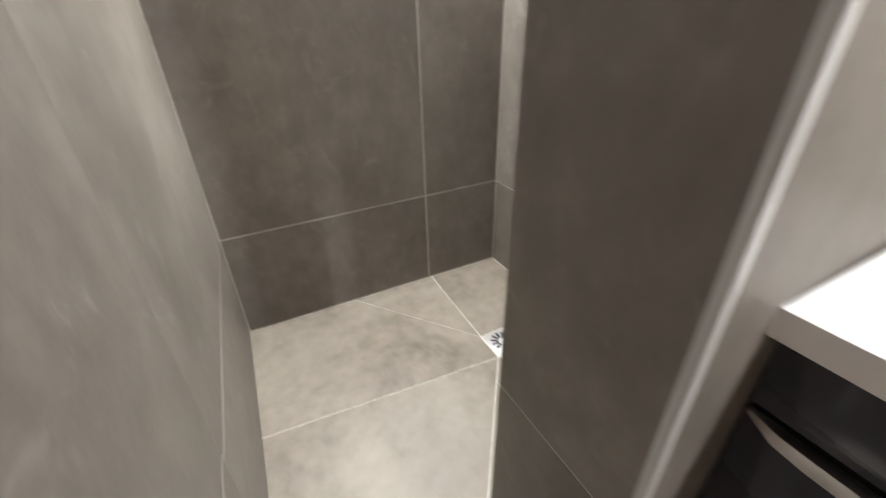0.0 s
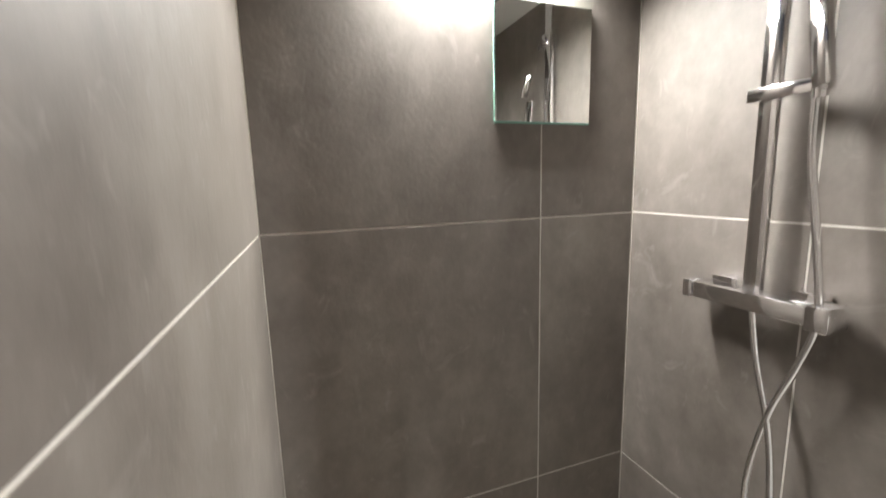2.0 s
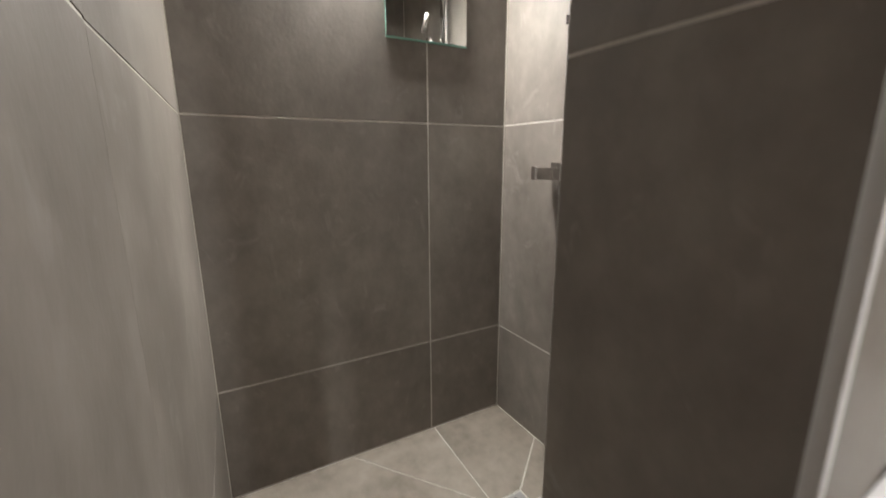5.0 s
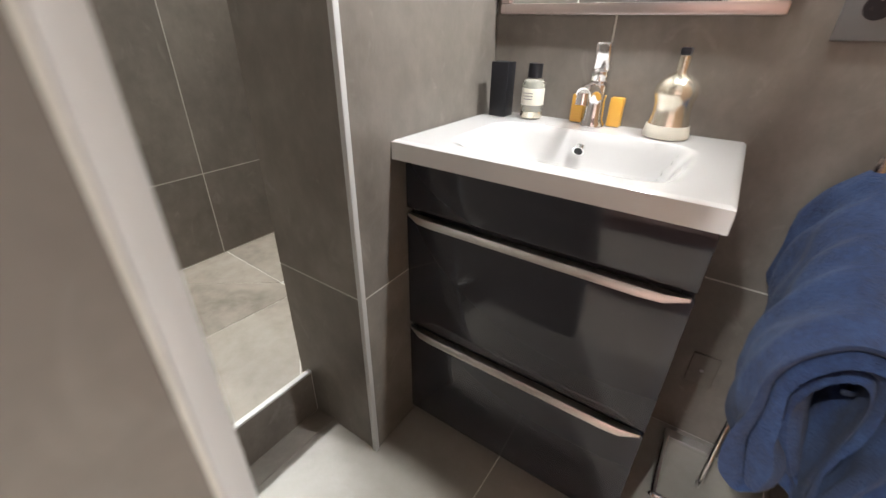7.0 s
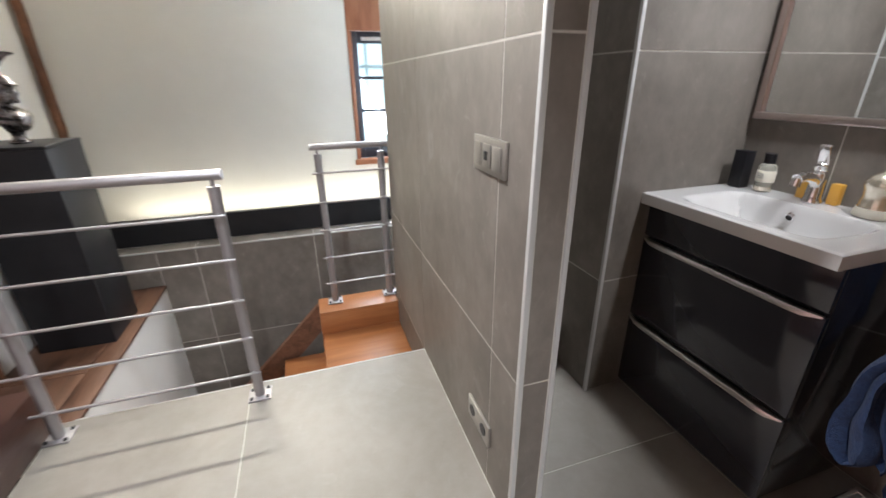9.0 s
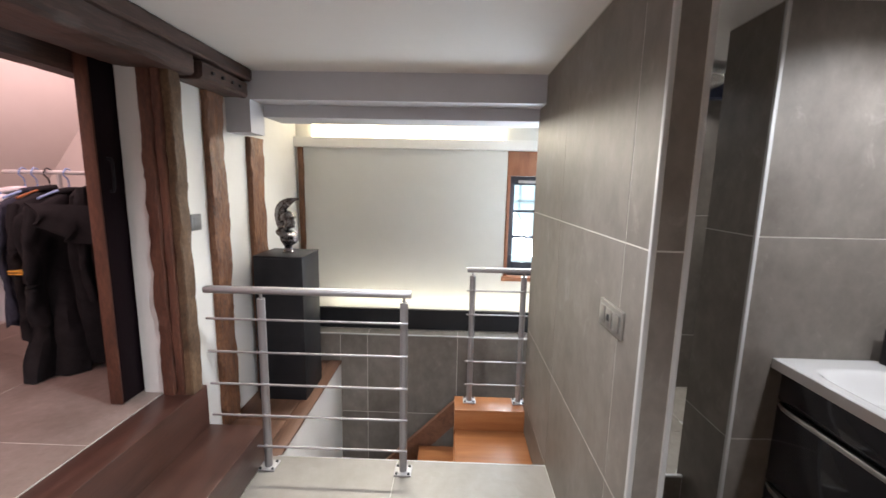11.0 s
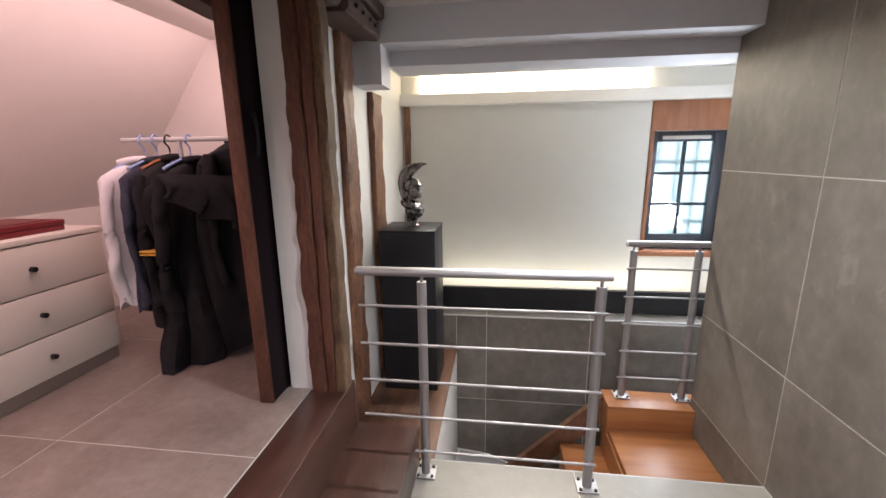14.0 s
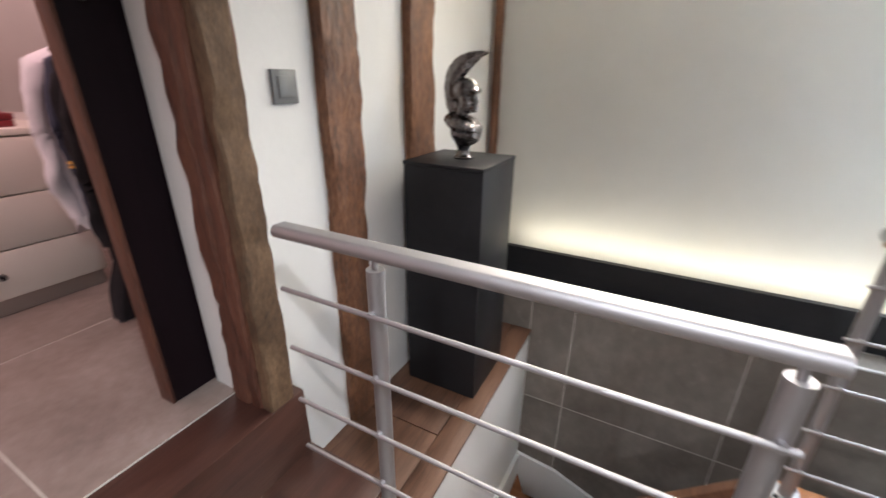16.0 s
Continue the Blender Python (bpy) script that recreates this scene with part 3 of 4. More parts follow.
# ---- railings ----
def railing(y, x0, x1, posts, z0, top, rods, ext, group, label):
    r = thing("railing", ((x0 + x1) / 2, y, z0), label, "railing", group)
    oval = rod((x0, y, top - 0.019), (x1, y, top - 0.019), 0.019, n=28)
    for v in oval.verts:
        v.co.y = y + (v.co.y - y) * 1.4
        v.co.z = min(v.co.z, top - 0.004)
    part("handrail", oval, M_STEEL, r)
    for px in posts:
        p = part("post", rod((px, y, z0 + 0.006), (px, y, top - 0.06), 0.02, n=20), M_STEEL, r)
        part("post_pin", rod((px, y, top - 0.062), (px, y, top - 0.03), 0.007), M_STEEL, p)
        part("base_plate", box(px - 0.045, px + 0.045, y - 0.042, y + 0.042, z0, z0 + 0.008, 0.002), M_STEEL, p)
        for dx in (-0.031, 0.031):
            for dy in (-0.029, 0.029):
                part("bolt", rod((px + dx, y + dy, z0 + 0.008), (px + dx, y + dy, z0 + 0.014), 0.007, n=10), M_RUBBER, p)
        for z in rods:
            part("rod_clamp", rod((px, y - 0.032, z), (px, y - 0.017, z), 0.009, n=10), M_STEEL, p)
    for z in rods:
        part("rail_rod", rod((x0 + ext, y - 0.028, z), (x1 - ext, y - 0.028, z), 0.006, n=10), M_STEEL, r)
    return r


railing(0.56, -1.985, -0.965, (-1.71, -1.0), 0.0, 0.975, (0.815, 0.645, 0.475, 0.305, 0.135), 0.012, "stair railings", "satin aluminium railing with five thin rods at the landing edge")
railing(1.385, -0.665, -0.225, (-0.625, -0.275), -0.05, 0.935, (0.775, 0.605, 0.436, 0.262, 0.09), 0.0, "stair railings", "short satin aluminium railing on the wooden stair")

# ---- stair ----
stair = thing("staircase", (-0.5, 1.0, -2.6), "varnished orange wooden winder stair", "stair")
part("tread", box(-0.722, PX0 - 0.002, 0.652, 1.26, -0.24, -0.2, 0.006), M_TREAD, stair)
part("side_board", box(-0.73, PX0 - 0.002, 1.26, 1.45, -0.24, -0.052, 0.004), M_TREAD, stair)
part("newel_board", box(PX0, -0.158, 1.337, 1.45, -0.24, -0.052, 0.004), M_TREAD, stair)
part("riser", box(-0.70, PX0 - 0.003, 0.645, 0.655, -0.2, -0.024), M_TREAD, stair)
xs = [-0.714, -0.96, -1.2, -1.45, -1.695]
for i in range(4):
    z = -0.4 - 0.2 * i
    part("tread", box(xs[i + 1] - 0.02, xs[i], 0.655, 1.36, z - 0.04, z, 0.005), M_TREAD, stair)
    part("riser", box(xs[i] - 0.016, xs[i], 0.655, 1.36, z, z + 0.16), M_TREAD, stair)
part("tread", prism([(-1.695, 1.36), (-1.35, 1.36), (-1.69, 1.895)], "z", -1.14, -1.1), M_TREAD, stair)
part("tread", prism([(-1.69, 1.895), (-1.35, 1.36), (-1.1, 1.36), (-1.25, 1.895)], "z", -1.3, -1.26), M_TREAD, stair)
for i in range(5):
    part("tread", box(-1.25 + 0.25 * i, -0.98 + 0.25 * i, 1.42, 1.895, -1.5 - 0.2 * i, -1.46 - 0.2 * i, 0.005), M_TREAD, stair)
part("stringer", prism([(-0.731, -0.055), (-1.25, -0.57), (-1.7, -1.01), (-1.7, -1.21), (-1.25, -0.77), (-0.731, -0.24)], "y", 1.37, 1.41), M_LEDGE, stair, "brown sloping stringer")
part("white_stringer", prism([(-1.698, -0.93), (-1.45, -0.96), (-1.2, -1.06), (-0.98, -1.19), (-0.4, -1.6), (-0.4, -1.9), (-1.2, -1.4), (-1.698, -1.25)], "y", 1.875, 1.897), M_WHITE, stair, "white painted stringer")
part("white_stringer", prism([(0.66, -0.55), (1.0, -0.78), (1.87, -0.93), (1.87, -1.15), (0.66, -0.9)], "x", -1.698, -1.675), M_WHITE, stair, "white painted stringer")

# ---- pedestal and bust ----
ped = thing("pedestal", (-1.922, 1.41, -0.01), "tall matt black square pedestal on the wooden ledge", "pedestal")
part("column", box(-2.085, -1.757, 1.245, 1.575, -0.01, 0.985, 0.003), M_BLACK, ped)
part("top", box(-2.087, -1.755, 1.243, 1.577, 0.985, 1.0, 0.002), M_BLACK, ped)


# ---- washbasin ----
def grip(z, y0, y1):
    """A folded metal lip over a drawer's top edge that runs out thin at both ends."""
    bm = bmesh.new()
    rings = []
    for k in range(17):
        u = k / 16
        y = y0 + (y1 - y0) * u
        e = min(1, min(y - y0, y1 - y) / 0.05)
        e = e * e * (3 - 2 * e)
        out, fall = 0.003 + 0.016 * e, 0.002 + 0.010 * e
        line = ((0.506, 0.003), (0.500 - 0.7 * out, 0.003), (0.500 - out, -0.003), (0.500 - out - 0.001, -fall), (0.502 - out, -fall - 0.001), (0.503 - out, -0.004), (0.501 - 0.65 * out, 0.0005), (0.506, 0.0005))
        rings.append([bm.verts.new((px, y, z + pz)) for px, pz in line])
    for a, b in zip(rings, rings[1:]):
        for i in range(8):
            bm.faces.new((a[i], a[(i + 1) % 8], b[(i + 1) % 8], b[i]))
    bm.faces.new(rings[0])
    bm.faces.new(rings[-1])
    bmesh.ops.recalc_face_normals(bm, faces=bm.faces)
    return bm


van = thing("vanity_cabinet", (0.72, -0.165, 0.03), "glossy grey lacquered vanity cabinet with two drawers", "cabinet")
part("body", box(0.522, BX - 0.002, -0.452, 0.112, 0.03, 0.765, 0.002), M_VANITY, van)
for y0, y1 in ((-0.472, -0.453), (0.116, 0.135)):
    part("side_panel", box(0.522, BX - 0.002, y0, y1, 0.03, 0.8255, 0.001), M_VANITY, van)
for z0, z1, nm in ((0.03, 0.345, "drawer"), (0.36, 0.685, "drawer"), (0.70, 0.823, "fascia")):
    d = part(nm, box(0.500, 0.520, -0.474, 0.136, z0, z1, 0.002), M_VANITY, van)
    if nm == "drawer":
        hb = grip(z1, -0.468, 0.130)
        part("handle", hb, M_GRIP, d, "long satin metal grip along the drawer top")


def basin():
    x0, x1, y0, y1, z0, z1 = 0.457, 0.916, -0.480, 0.137, 0.826, 0.867
    nx, ny = 84, 100
    bm = bmesh.new()
    grid = []
    for i in range(nx + 1):
        row = []
        for j in range(ny + 1):
            x, y = x0 + (x1 - x0) * i / nx, y0 + (y1 - y0) * j / ny
            u, v = (x - 0.645) / 0.15, (y + 0.180) / 0.225
            d = (abs(u) ** 6 + abs(v) ** 6) ** (1 / 6)
            run = 0.2 if u > 0 and abs(u) >= abs(v) else 0.3 + 0.35 * min(max(-u, 0), 1)
            s = min(max((1.0 - d) / run, 0), 1)
            depth = 0.095 * (s * s * (3 - 2 * s))
            edge = min(x - x0, x1 - x, y - y0, y1 - y)
            rim = 0.004 if edge < 0.001 else 0.0
            row.append(bm.verts.new((x, y, z1 - depth - rim)))
        grid.append(row)
    for i in range(nx):
        for j in range(ny):
            bm.faces.new((grid[i][j], grid[i + 1][j], grid[i + 1][j + 1], grid[i][j + 1]))
    edge = [grid[i][0] for i in range(nx)] + [grid[nx][j] for j in range(ny)] + [grid[i][ny] for i in range(nx, 0, -1)] + [grid[0][j] for j in range(ny, 0, -1)]
    low = [bm.verts.new((v.co.x, v.co.y, z0)) for v in edge]
    for k in range(len(edge)):
        n = (k + 1) % len(edge)
        bm.faces.new((edge[k], low[k], low[n], edge[n]))
    bmesh.ops.recalc_face_normals(bm, faces=bm.faces)
    return bm


sink = thing("washbasin", (0.70, -0.175, 0.826), "white ceramic washbasin with a shallow bowl on the vanity", "washbasin")
part("bowl", basin(), M_CERAMIC, sink)

# ---- mirror above the basin ----
mir = thing("wall_mirror", (0.91, -0.15, 1.105), "large mirror with a rosy silver metal frame above the washbasin", "mirror")
MX, MY0, MY1, MZ0, MZ1 = 0.908, -0.468, 0.132, 1.105, 1.98
part("glass", box(MX, 0.916, MY0 + 0.022, MY1 - 0.022, MZ0 + 0.022, MZ1 - 0.022), M_MIRROR, mir, smooth=False)
for y0, y1, z0, z1 in ((MY0, MY1, MZ0, MZ0 + 0.024), (MY0, MY1, MZ1 - 0.024, MZ1), (MY0, MY0 + 0.024, MZ0 + 0.024, MZ1 - 0.024), (MY1 - 0.024, MY1, MZ0 + 0.024, MZ1 - 0.024)):
    part("frame_bar", box(0.895, 0.917, y0, y1, z0, z1, 0.004), M_ROSE, mir)

# ---- dressing room ----
door = thing("sliding_door", (-2.33, 0.8, 0.434), "near-black sliding door pushed open into the wall", "door")
part("leaf", box(-2.36, -2.305, 0.385, 1.25, 0.434, 2.0, 0.003), M_DOORDARK, door)
part("edge_strip", box(-2.362, -2.303, 0.376, 0.385, 0.434, 2.0, 0.002), M_POST, door, "brown wooden door edge")
part("handle", tube([(-2.303, 0.43, 1.57), (-2.283, 0.43, 1.565), (-2.278, 0.43, 1.5), (-2.283, 0.43, 1.435), (-2.303, 0.43, 1.43)], 0.006), M_RUBBER, door, "black bow handle")

chest = thing("chest_of_drawers", (-3.54, 0.035, 0.434), "white chest of three wide drawers with black knobs under the slope", "dresser")
CY0, CY1 = -0.62, 0.695
part("carcass", box(-3.8, -3.32, CY0, CY1, 0.5, 1.085, 0.003), M_DRAWER, chest)
part("plinth", box(-3.78, -3.325, CY0 + 0.01, CY1 - 0.01, 0.434, 0.499), M_SOCKET, chest, "grey recessed plinth")
part("top", box(-3.81, -3.295, CY0 - 0.01, CY1 + 0.01, 1.086, 1.11, 0.003), M_DRAWER, chest)
for z0, z1 in ((0.503, 0.682), (0.688, 0.875), (0.881, 1.082)):
    d = part("drawer", box(-3.319, -3.3, CY0 + 0.003, CY1 - 0.003, z0, z1, 0.002), M_DRAWER, chest)
    for y in (0.37, -0.3):
        zc = (z0 + z1) / 2
        part("knob", tube([(-3.3, y, zc), (-3.288, y, zc), (-3.28, y, zc)], 0.011, n=14), M_RUBBER, d, "small round black knob")

case = thing("flat_box", (-3.5, 0.36, 1.11), "flat dark red lidded box lying on the white chest", "box")
part("base", box(-3.65, -3.36, 0.15, 0.585, 1.11, 1.135, 0.004), M_RED, case)
part("lid", box(-3.653, -3.357, 0.147, 0.588, 1.136, 1.158, 0.004), M_RED, case)
part("lid_panel", box(-3.62, -3.39, 0.19, 0.545, 1.158, 1.161, 0.001), M_RED, case)

# ---- clothes rail and clothes ----
rail = thing("clothes_rail", (-2.75, 0.86, 0.434), "slim white metal clothes rail on two feet", "clothes rail")
part("bar", rod((-3.26, 0.86, 1.51), (-2.42, 0.86, 1.51), 0.012), M_TRIM, rail)
for x in (-2.95, -2.45):
    part("upright", rod((x, 0.86, 0.45), (x, 0.86, 1.51), 0.011), M_TRIM, rail)
    part("foot", box(x - 0.015, x + 0.015, 0.76, 0.96, 0.434, 0.456, 0.004), M_TRIM, rail)


def garment(name, x, y, top, bottom, width, thick, material, label, seed, flare=1.0, sway=0.0, chaos=0.012, group="hanging clothes"):
    """A hanging garment: sloping shoulders, folds deepening towards an uneven hem."""
    bm = bmesh.new()
    n, m = 56, 36
    rings = []
    for j in range(m + 1):
        v = j / m
        shoulder = min(1.0, 0.16 + (v / 0.10) ** 0.7 * 0.84) if v < 0.10 else 1.0
        half = width / 2 * shoulder * (1 + (flare - 1) * v)
        ring = []
        for i in range(n):
            a = 2 * math.pi * i / n
            ca, sa = math.cos(a), math.sin(a)
            ridge = 1 - 2 * abs(noise.noise(Vector((4.5 * ca + seed, 4.5 * sa, v * 0.9))))
            fold = 1 + (0.1 + 0.5 * v) * 0.55 * ridge + (0.1 + 0.3 * v) * noise.noise(Vector((2.2 * ca + seed, 2.2 * sa, v * 2.5)))
            drop = (top - bottom) * v - 0.05 * v * noise.noise(Vector((2 * ca, 2 * sa, seed)))
            yy = y + ca * half * (0.94 + 0.06 * fold) + sway * v * v
            xx = x + sa * thick / 2 * fold * (0.35 + 0.65 * min(1, v * 4)) + 0.03 * v * noise.noise(Vector((seed, ca * 2, v * 3)))
            off = noise.noise_vector(Vector((xx * 7, yy * 7, (top - drop) * 1.6 + seed))) * chaos + noise.noise_vector(Vector((xx * 18, yy * 18 + seed, (top - drop) * 3))) * chaos * 0.35
            off *= min(1, v * 6)
            ring.append(bm.verts.new((xx + off.x, yy + off.y, max(top - drop + off.z * 0.5, 0.437))))
        rings.append(ring)
    for a, b in zip(rings, rings[1:]):
        for i in range(n):
            bm.faces.new((a[i], a[(i + 1) % n], b[(i + 1) % n], b[i]))
    bm.faces.new(rings[0][::-1])
    bm.faces.new(rings[-1])
    bmesh.ops.recalc_face_normals(bm, faces=bm.faces)
    g = thing(name, (x, y, bottom), label, "clothing", group)
    part("body", bm, material, g)
    for s in (-1, 1):
        ys = y + s * width * 0.44
        arm = tube([(x + 0.01, ys, top - 0.07), (x + 0.035, ys + s * 0.045, top - 0.25), (x + 0.03, ys + s * 0.04 + sway * 0.2, top - 0.45), (x + 0.04, ys + s * 0.02 + sway * 0.3, max(top - 0.66, bottom + 0.05))], min(thick * 0.26, 0.034), n=18, steps=9)
        for v in arm.verts:
            d = (top - v.co.z) / 0.66
            v.co.x = x + 0.03 + (v.co.x - x - 0.03) * 0.75
            v.co += noise.noise_vector(Vector((v.co.x * 16 + seed, v.co.y * 16, v.co.z * 7))) * 0.022 * min(1, d + 0.3) + noise.noise_vector(v.co * 38) * 0.006
        part("sleeve", arm, material, g)
    part("collar", tube([(x - 0.03, y - 0.05, top + 0.0), (x + 0.03, y - 0.03, top + 0.015), (x + 0.035, y + 0.03, top + 0.015), (x - 0.03, y + 0.05, top)], 0.018, n=10), material, g)
    return g


M_PLAID = clouds(mat("dark_blue_checked_cotton", (0.03, 0.035, 0.06)), [(0.012, 0.014, 0.03), (0.05, 0.055, 0.085)], 30, bump=0.2, bump_scale=150, rough=(0.8, 0.9))
garment("shirt", -3.15, 0.79, 1.40, 0.74, 0.40, 0.10, M_SHIRT, "white cotton shirt hanging at the end of the rail", 1.0)
garment("shirt", -3.08, 0.83, 1.40, 0.70, 0.42, 0.09, M_PLAID, "dark blue checked shirt hanging on the rail", 2.3)
garment("jacket", -3.01, 0.85, 1.41, 0.66, 0.46, 0.11, M_CLOTH, "black jacket hanging on the rail", 3.7, chaos=0.04)
coat = garment("coat", -2.90, 0.85, 1.40, 0.44, 0.5, 0.17, M_CLOTH, "long black coat with a yellow tab, its hem touching the floor", 5.1, 0.9, -0.1, 0.075)
for z in (0.998, 1.012):
    part("yellow_tab", box(-2.985, -2.9, 0.562, 0.63, z, z + 0.007, 0.002), M_YELLOW, coat, "thin yellow stripe")


def drape(x0, x1, y0, y1, z0, z1, hang0, hang1, seed, bulge=0.05):
    """A fold of cloth thrown over its neighbours: a thick sheet falling from a slanting top line to a slanting edge."""
    bm = bmesh.new()
    n, m = 22, 14
    sides = []
    for off in (0.0, -0.012):
        rows = []
        for i in range(n + 1):
            u = i / n
            row = []
            for j in range(m + 1):
                v = j / m
                hang = hang0 + (hang1 - hang0) * u + 0.05 * noise.noise(Vector((u * 4 + seed, 0.5, 1)))
                ripple = noise.noise(Vector((u * 5 + seed + v * 0.8, v * 1.2, 2))) * 0.045 * (0.3 + v)
                row.append(bm.verts.new((x0 + (x1 - x0) * u + bulge * math.sin(min(1, v * 1.6) * math.pi / 2) + ripple + off, y0 + (y1 - y0) * u + 0.4 * ripple - 0.02 * v, z0 + (z1 - z0) * u - hang * v + off * 0.3)))
            rows.append(row)
        sides.append(rows)
    for rows in sides:
        for i in range(n):
            for j in range(m):
                bm.faces.new((rows[i][j], rows[i + 1][j], rows[i + 1][j + 1], rows[i][j + 1]))
    a, b = sides
    for i in range(n):
        for j in (0, m):
            bm.faces.new((a[i][j], a[i + 1][j], b[i + 1][j], b[i][j]))
    for j in range(m):
        for i in (0, n):
            bm.faces.new((a[i][j], a[i][j + 1], b[i][j + 1], b[i][j]))
    bmesh.ops.recalc_face_normals(bm, faces=bm.faces)
    return bm


part("lapel", drape(-2.84, -2.6, 0.56, 0.72, 1.36, 1.34, 0.1, 0.24, 2.0), M_CLOTH, coat)
garment("coat", -2.72, 0.97, 1.5, 0.5, 0.55, 0.22, M_CLOTH, "heavy black coat hanging beside the sliding door", 7.9, 1.0, 0.0, 0.07)
garment("coat", -2.55, 1.0, 1.56, 0.6, 0.55, 0.2, M_CLOTH, "black coat bunched behind the sliding door", 9.4, 1.0, 0.0, 0.07)
M_BLUEP = mat("pale_blue_plastic", (0.3, 0.42, 0.7), 0.35)
for i, (x, c) in enumerate(((-3.15, M_BLUEP), (-3.08, M_BLUEP), (-3.01, M_RUBBER), (-2.90, M_BLUEP))):
    hg = thing("clothes_hanger", (x, 0.86, 1.42), "thin plastic clothes hanger hooked on the rail", "hanger", "clothes hangers")
    part("hook", tube([(x, 0.86, 1.42), (x, 0.86, 1.47), (x, 0.835, 1.50), (x, 0.85, 1.53), (x, 0.875, 1.525), (x, 0.88, 1.50)], 0.004, n=8), c, hg)
    part("shoulder_bar", tube([(x, 0.68, 1.375), (x, 0.78, 1.41), (x, 0.86, 1.42), (x, 0.94, 1.41), (x, 1.04, 1.375)], 0.007, n=8), M_TREAD if c is M_RUBBER else c, hg)

# ---- bust ----
def bust():
    bm = bmesh.new()
    cx, cy, b = -1.912, 1.41, 1.0

    def blob(x, y, z, sx, sy, sz, ry=0, rz=0, n=20):
        m = pose(cx + x, cy + y, b + z, 0, ry, rz) @ Matrix.Diagonal((sx, sy, sz, 1))
        bmesh.ops.create_uvsphere(bm, u_segments=n, v_segments=n // 2 + 2, radius=1.0, matrix=m)
    lathe([(0.038, b), (0.039, 0.008 + b), (0.03, 0.015 + b), (0.023, 0.03 + b), (0.026, 0.045 + b), (0.038, 0.065 + b), (0.048, 0.09 + b), (0.03, 0.11 + b)], cx, cy, bm)
    blob(0.008, 0, 0.1, 0.06, 0.066, 0.052, 14)
    blob(0.03, 0.022, 0.118, 0.03, 0.03, 0.03)
    blob(0.03, -0.022, 0.118, 0.03, 0.03, 0.03)
    blob(-0.004, 0, 0.13, 0.076, 0.085, 0.034, 20)
    blob(-0.012, 0, 0.165, 0.026, 0.028, 0.045, 8)
    blob(0.012, 0, 0.215, 0.042, 0.034, 0.05, -8)
    blob(0.046, 0, 0.212, 0.012, 0.01, 0.014)
    blob(0.04, 0, 0.182, 0.014, 0.016, 0.012)
    blob(-0.004, 0, 0.248, 0.056, 0.044, 0.044, -12)
    blob(0.036, 0, 0.252, 0.026, 0.038, 0.013, 18)
    blob(0.014, 0.034, 0.205, 0.022, 0.008, 0.034, -14)
    blob(0.014, -0.034, 0.205, 0.022, 0.008, 0.034, -14)
    blob(-0.036, 0.012, 0.19, 0.02, 0.026, 0.045, 10)
    n, rings = 30, []
    spine = [(-0.054, 0.160, 0.012), (-0.062, 0.205, 0.020), (-0.060, 0.258, 0.030), (-0.046, 0.302, 0.036), (-0.018, 0.332, 0.036), (0.018, 0.353, 0.027), (0.056, 0.369, 0.013), (0.090, 0.373, 0.002)]
    for i in range(n + 1):
        t = i / n * (len(spine) - 1)
        k0 = min(int(t), len(spine) - 2)
        f = t - k0
        px, pz, h = (spine[k0][c] * (1 - f) + spine[k0 + 1][c] * f for c in range(3))
        dx, dz = spine[k0 + 1][0] - spine[k0][0], spine[k0 + 1][1] - spine[k0][1]
        d = math.hypot(dx, dz)
        ux, uz = -dz / d, dx / d
        w = 0.5 * h + 0.003
        ring = []
        for k in range(8):
            q = 2 * math.pi * k / 8
            e = h * math.cos(q) * (1 + 0.06 * math.sin(i * 2.4))
            ring.append(bm.verts.new((cx + px + ux * e, cy + w * math.sin(q), b + pz + uz * e)))
        rings.append(ring)
    for p, q in zip(rings, rings[1:]):
        for k in range(8):
            bm.faces.new((p[k], p[(k + 1) % 8], q[(k + 1) % 8], q[k]))
    bm.faces.new(rings[0][::-1])
    bm.faces.new(rings[-1])
    return bm


figure = solo("statue", bust(), M_PEWTER, "polished pewter helmeted bust with a tall crest on the pedestal", "statue")

skin = figure.modifiers.new("one_skin", "REMESH")
skin.mode, skin.voxel_size, skin.use_smooth_shade = "VOXEL", 0.0024, True

# ---- window ----
win = tagged(new("window_1"), "small dark six-pane window in a reddish wooden surround", "window", kind="structure")
win.location = (0, 2.3, 0.65)
ORIGIN["window_1"] = Vector((0, 2.3, 0.65))
part("lining", box(-0.312, 0.29, 2.222, 2.29, 1.575, 1.783, 0.002), M_WINWOOD, win, "reddish wooden lining board")
part("lining", box(-0.312, -0.285, 2.222, 2.29, 0.69, 1.574, 0.002), M_WINWOOD, win)
part("lining", box(0.251, 0.29, 2.222, 2.29, 0.69, 1.574, 0.002), M_WINWOOD, win)
part("sill", box(-0.33, 0.29, 2.20, 2.29, 0.65, 0.689, 0.004), M_WINWOOD, win, "reddish wooden sill")
SX0, SX1, SZ0, SZ1, SY = -0.284, 0.2, 0.69, 1.574, 2.30
for x0, x1, z0, z1 in ((SX0, SX0 + 0.045, SZ0, SZ1), (SX1 - 0.045, SX1 + 0.05, SZ0, SZ1), (SX0 + 0.045, SX1 - 0.045, SZ0, SZ0 + 0.12), (SX0 + 0.045, SX1 - 0.045, SZ1 - 0.075, SZ1)):
    part("frame_bar", box(x0, x1, SY - 0.02, SY + 0.03, z0, z1, 0.004), M_WINDARK, win)
gx0, gx1, gz0, gz1 = SX0 + 0.045, SX1 - 0.045, SZ0 + 0.12, SZ1 - 0.075
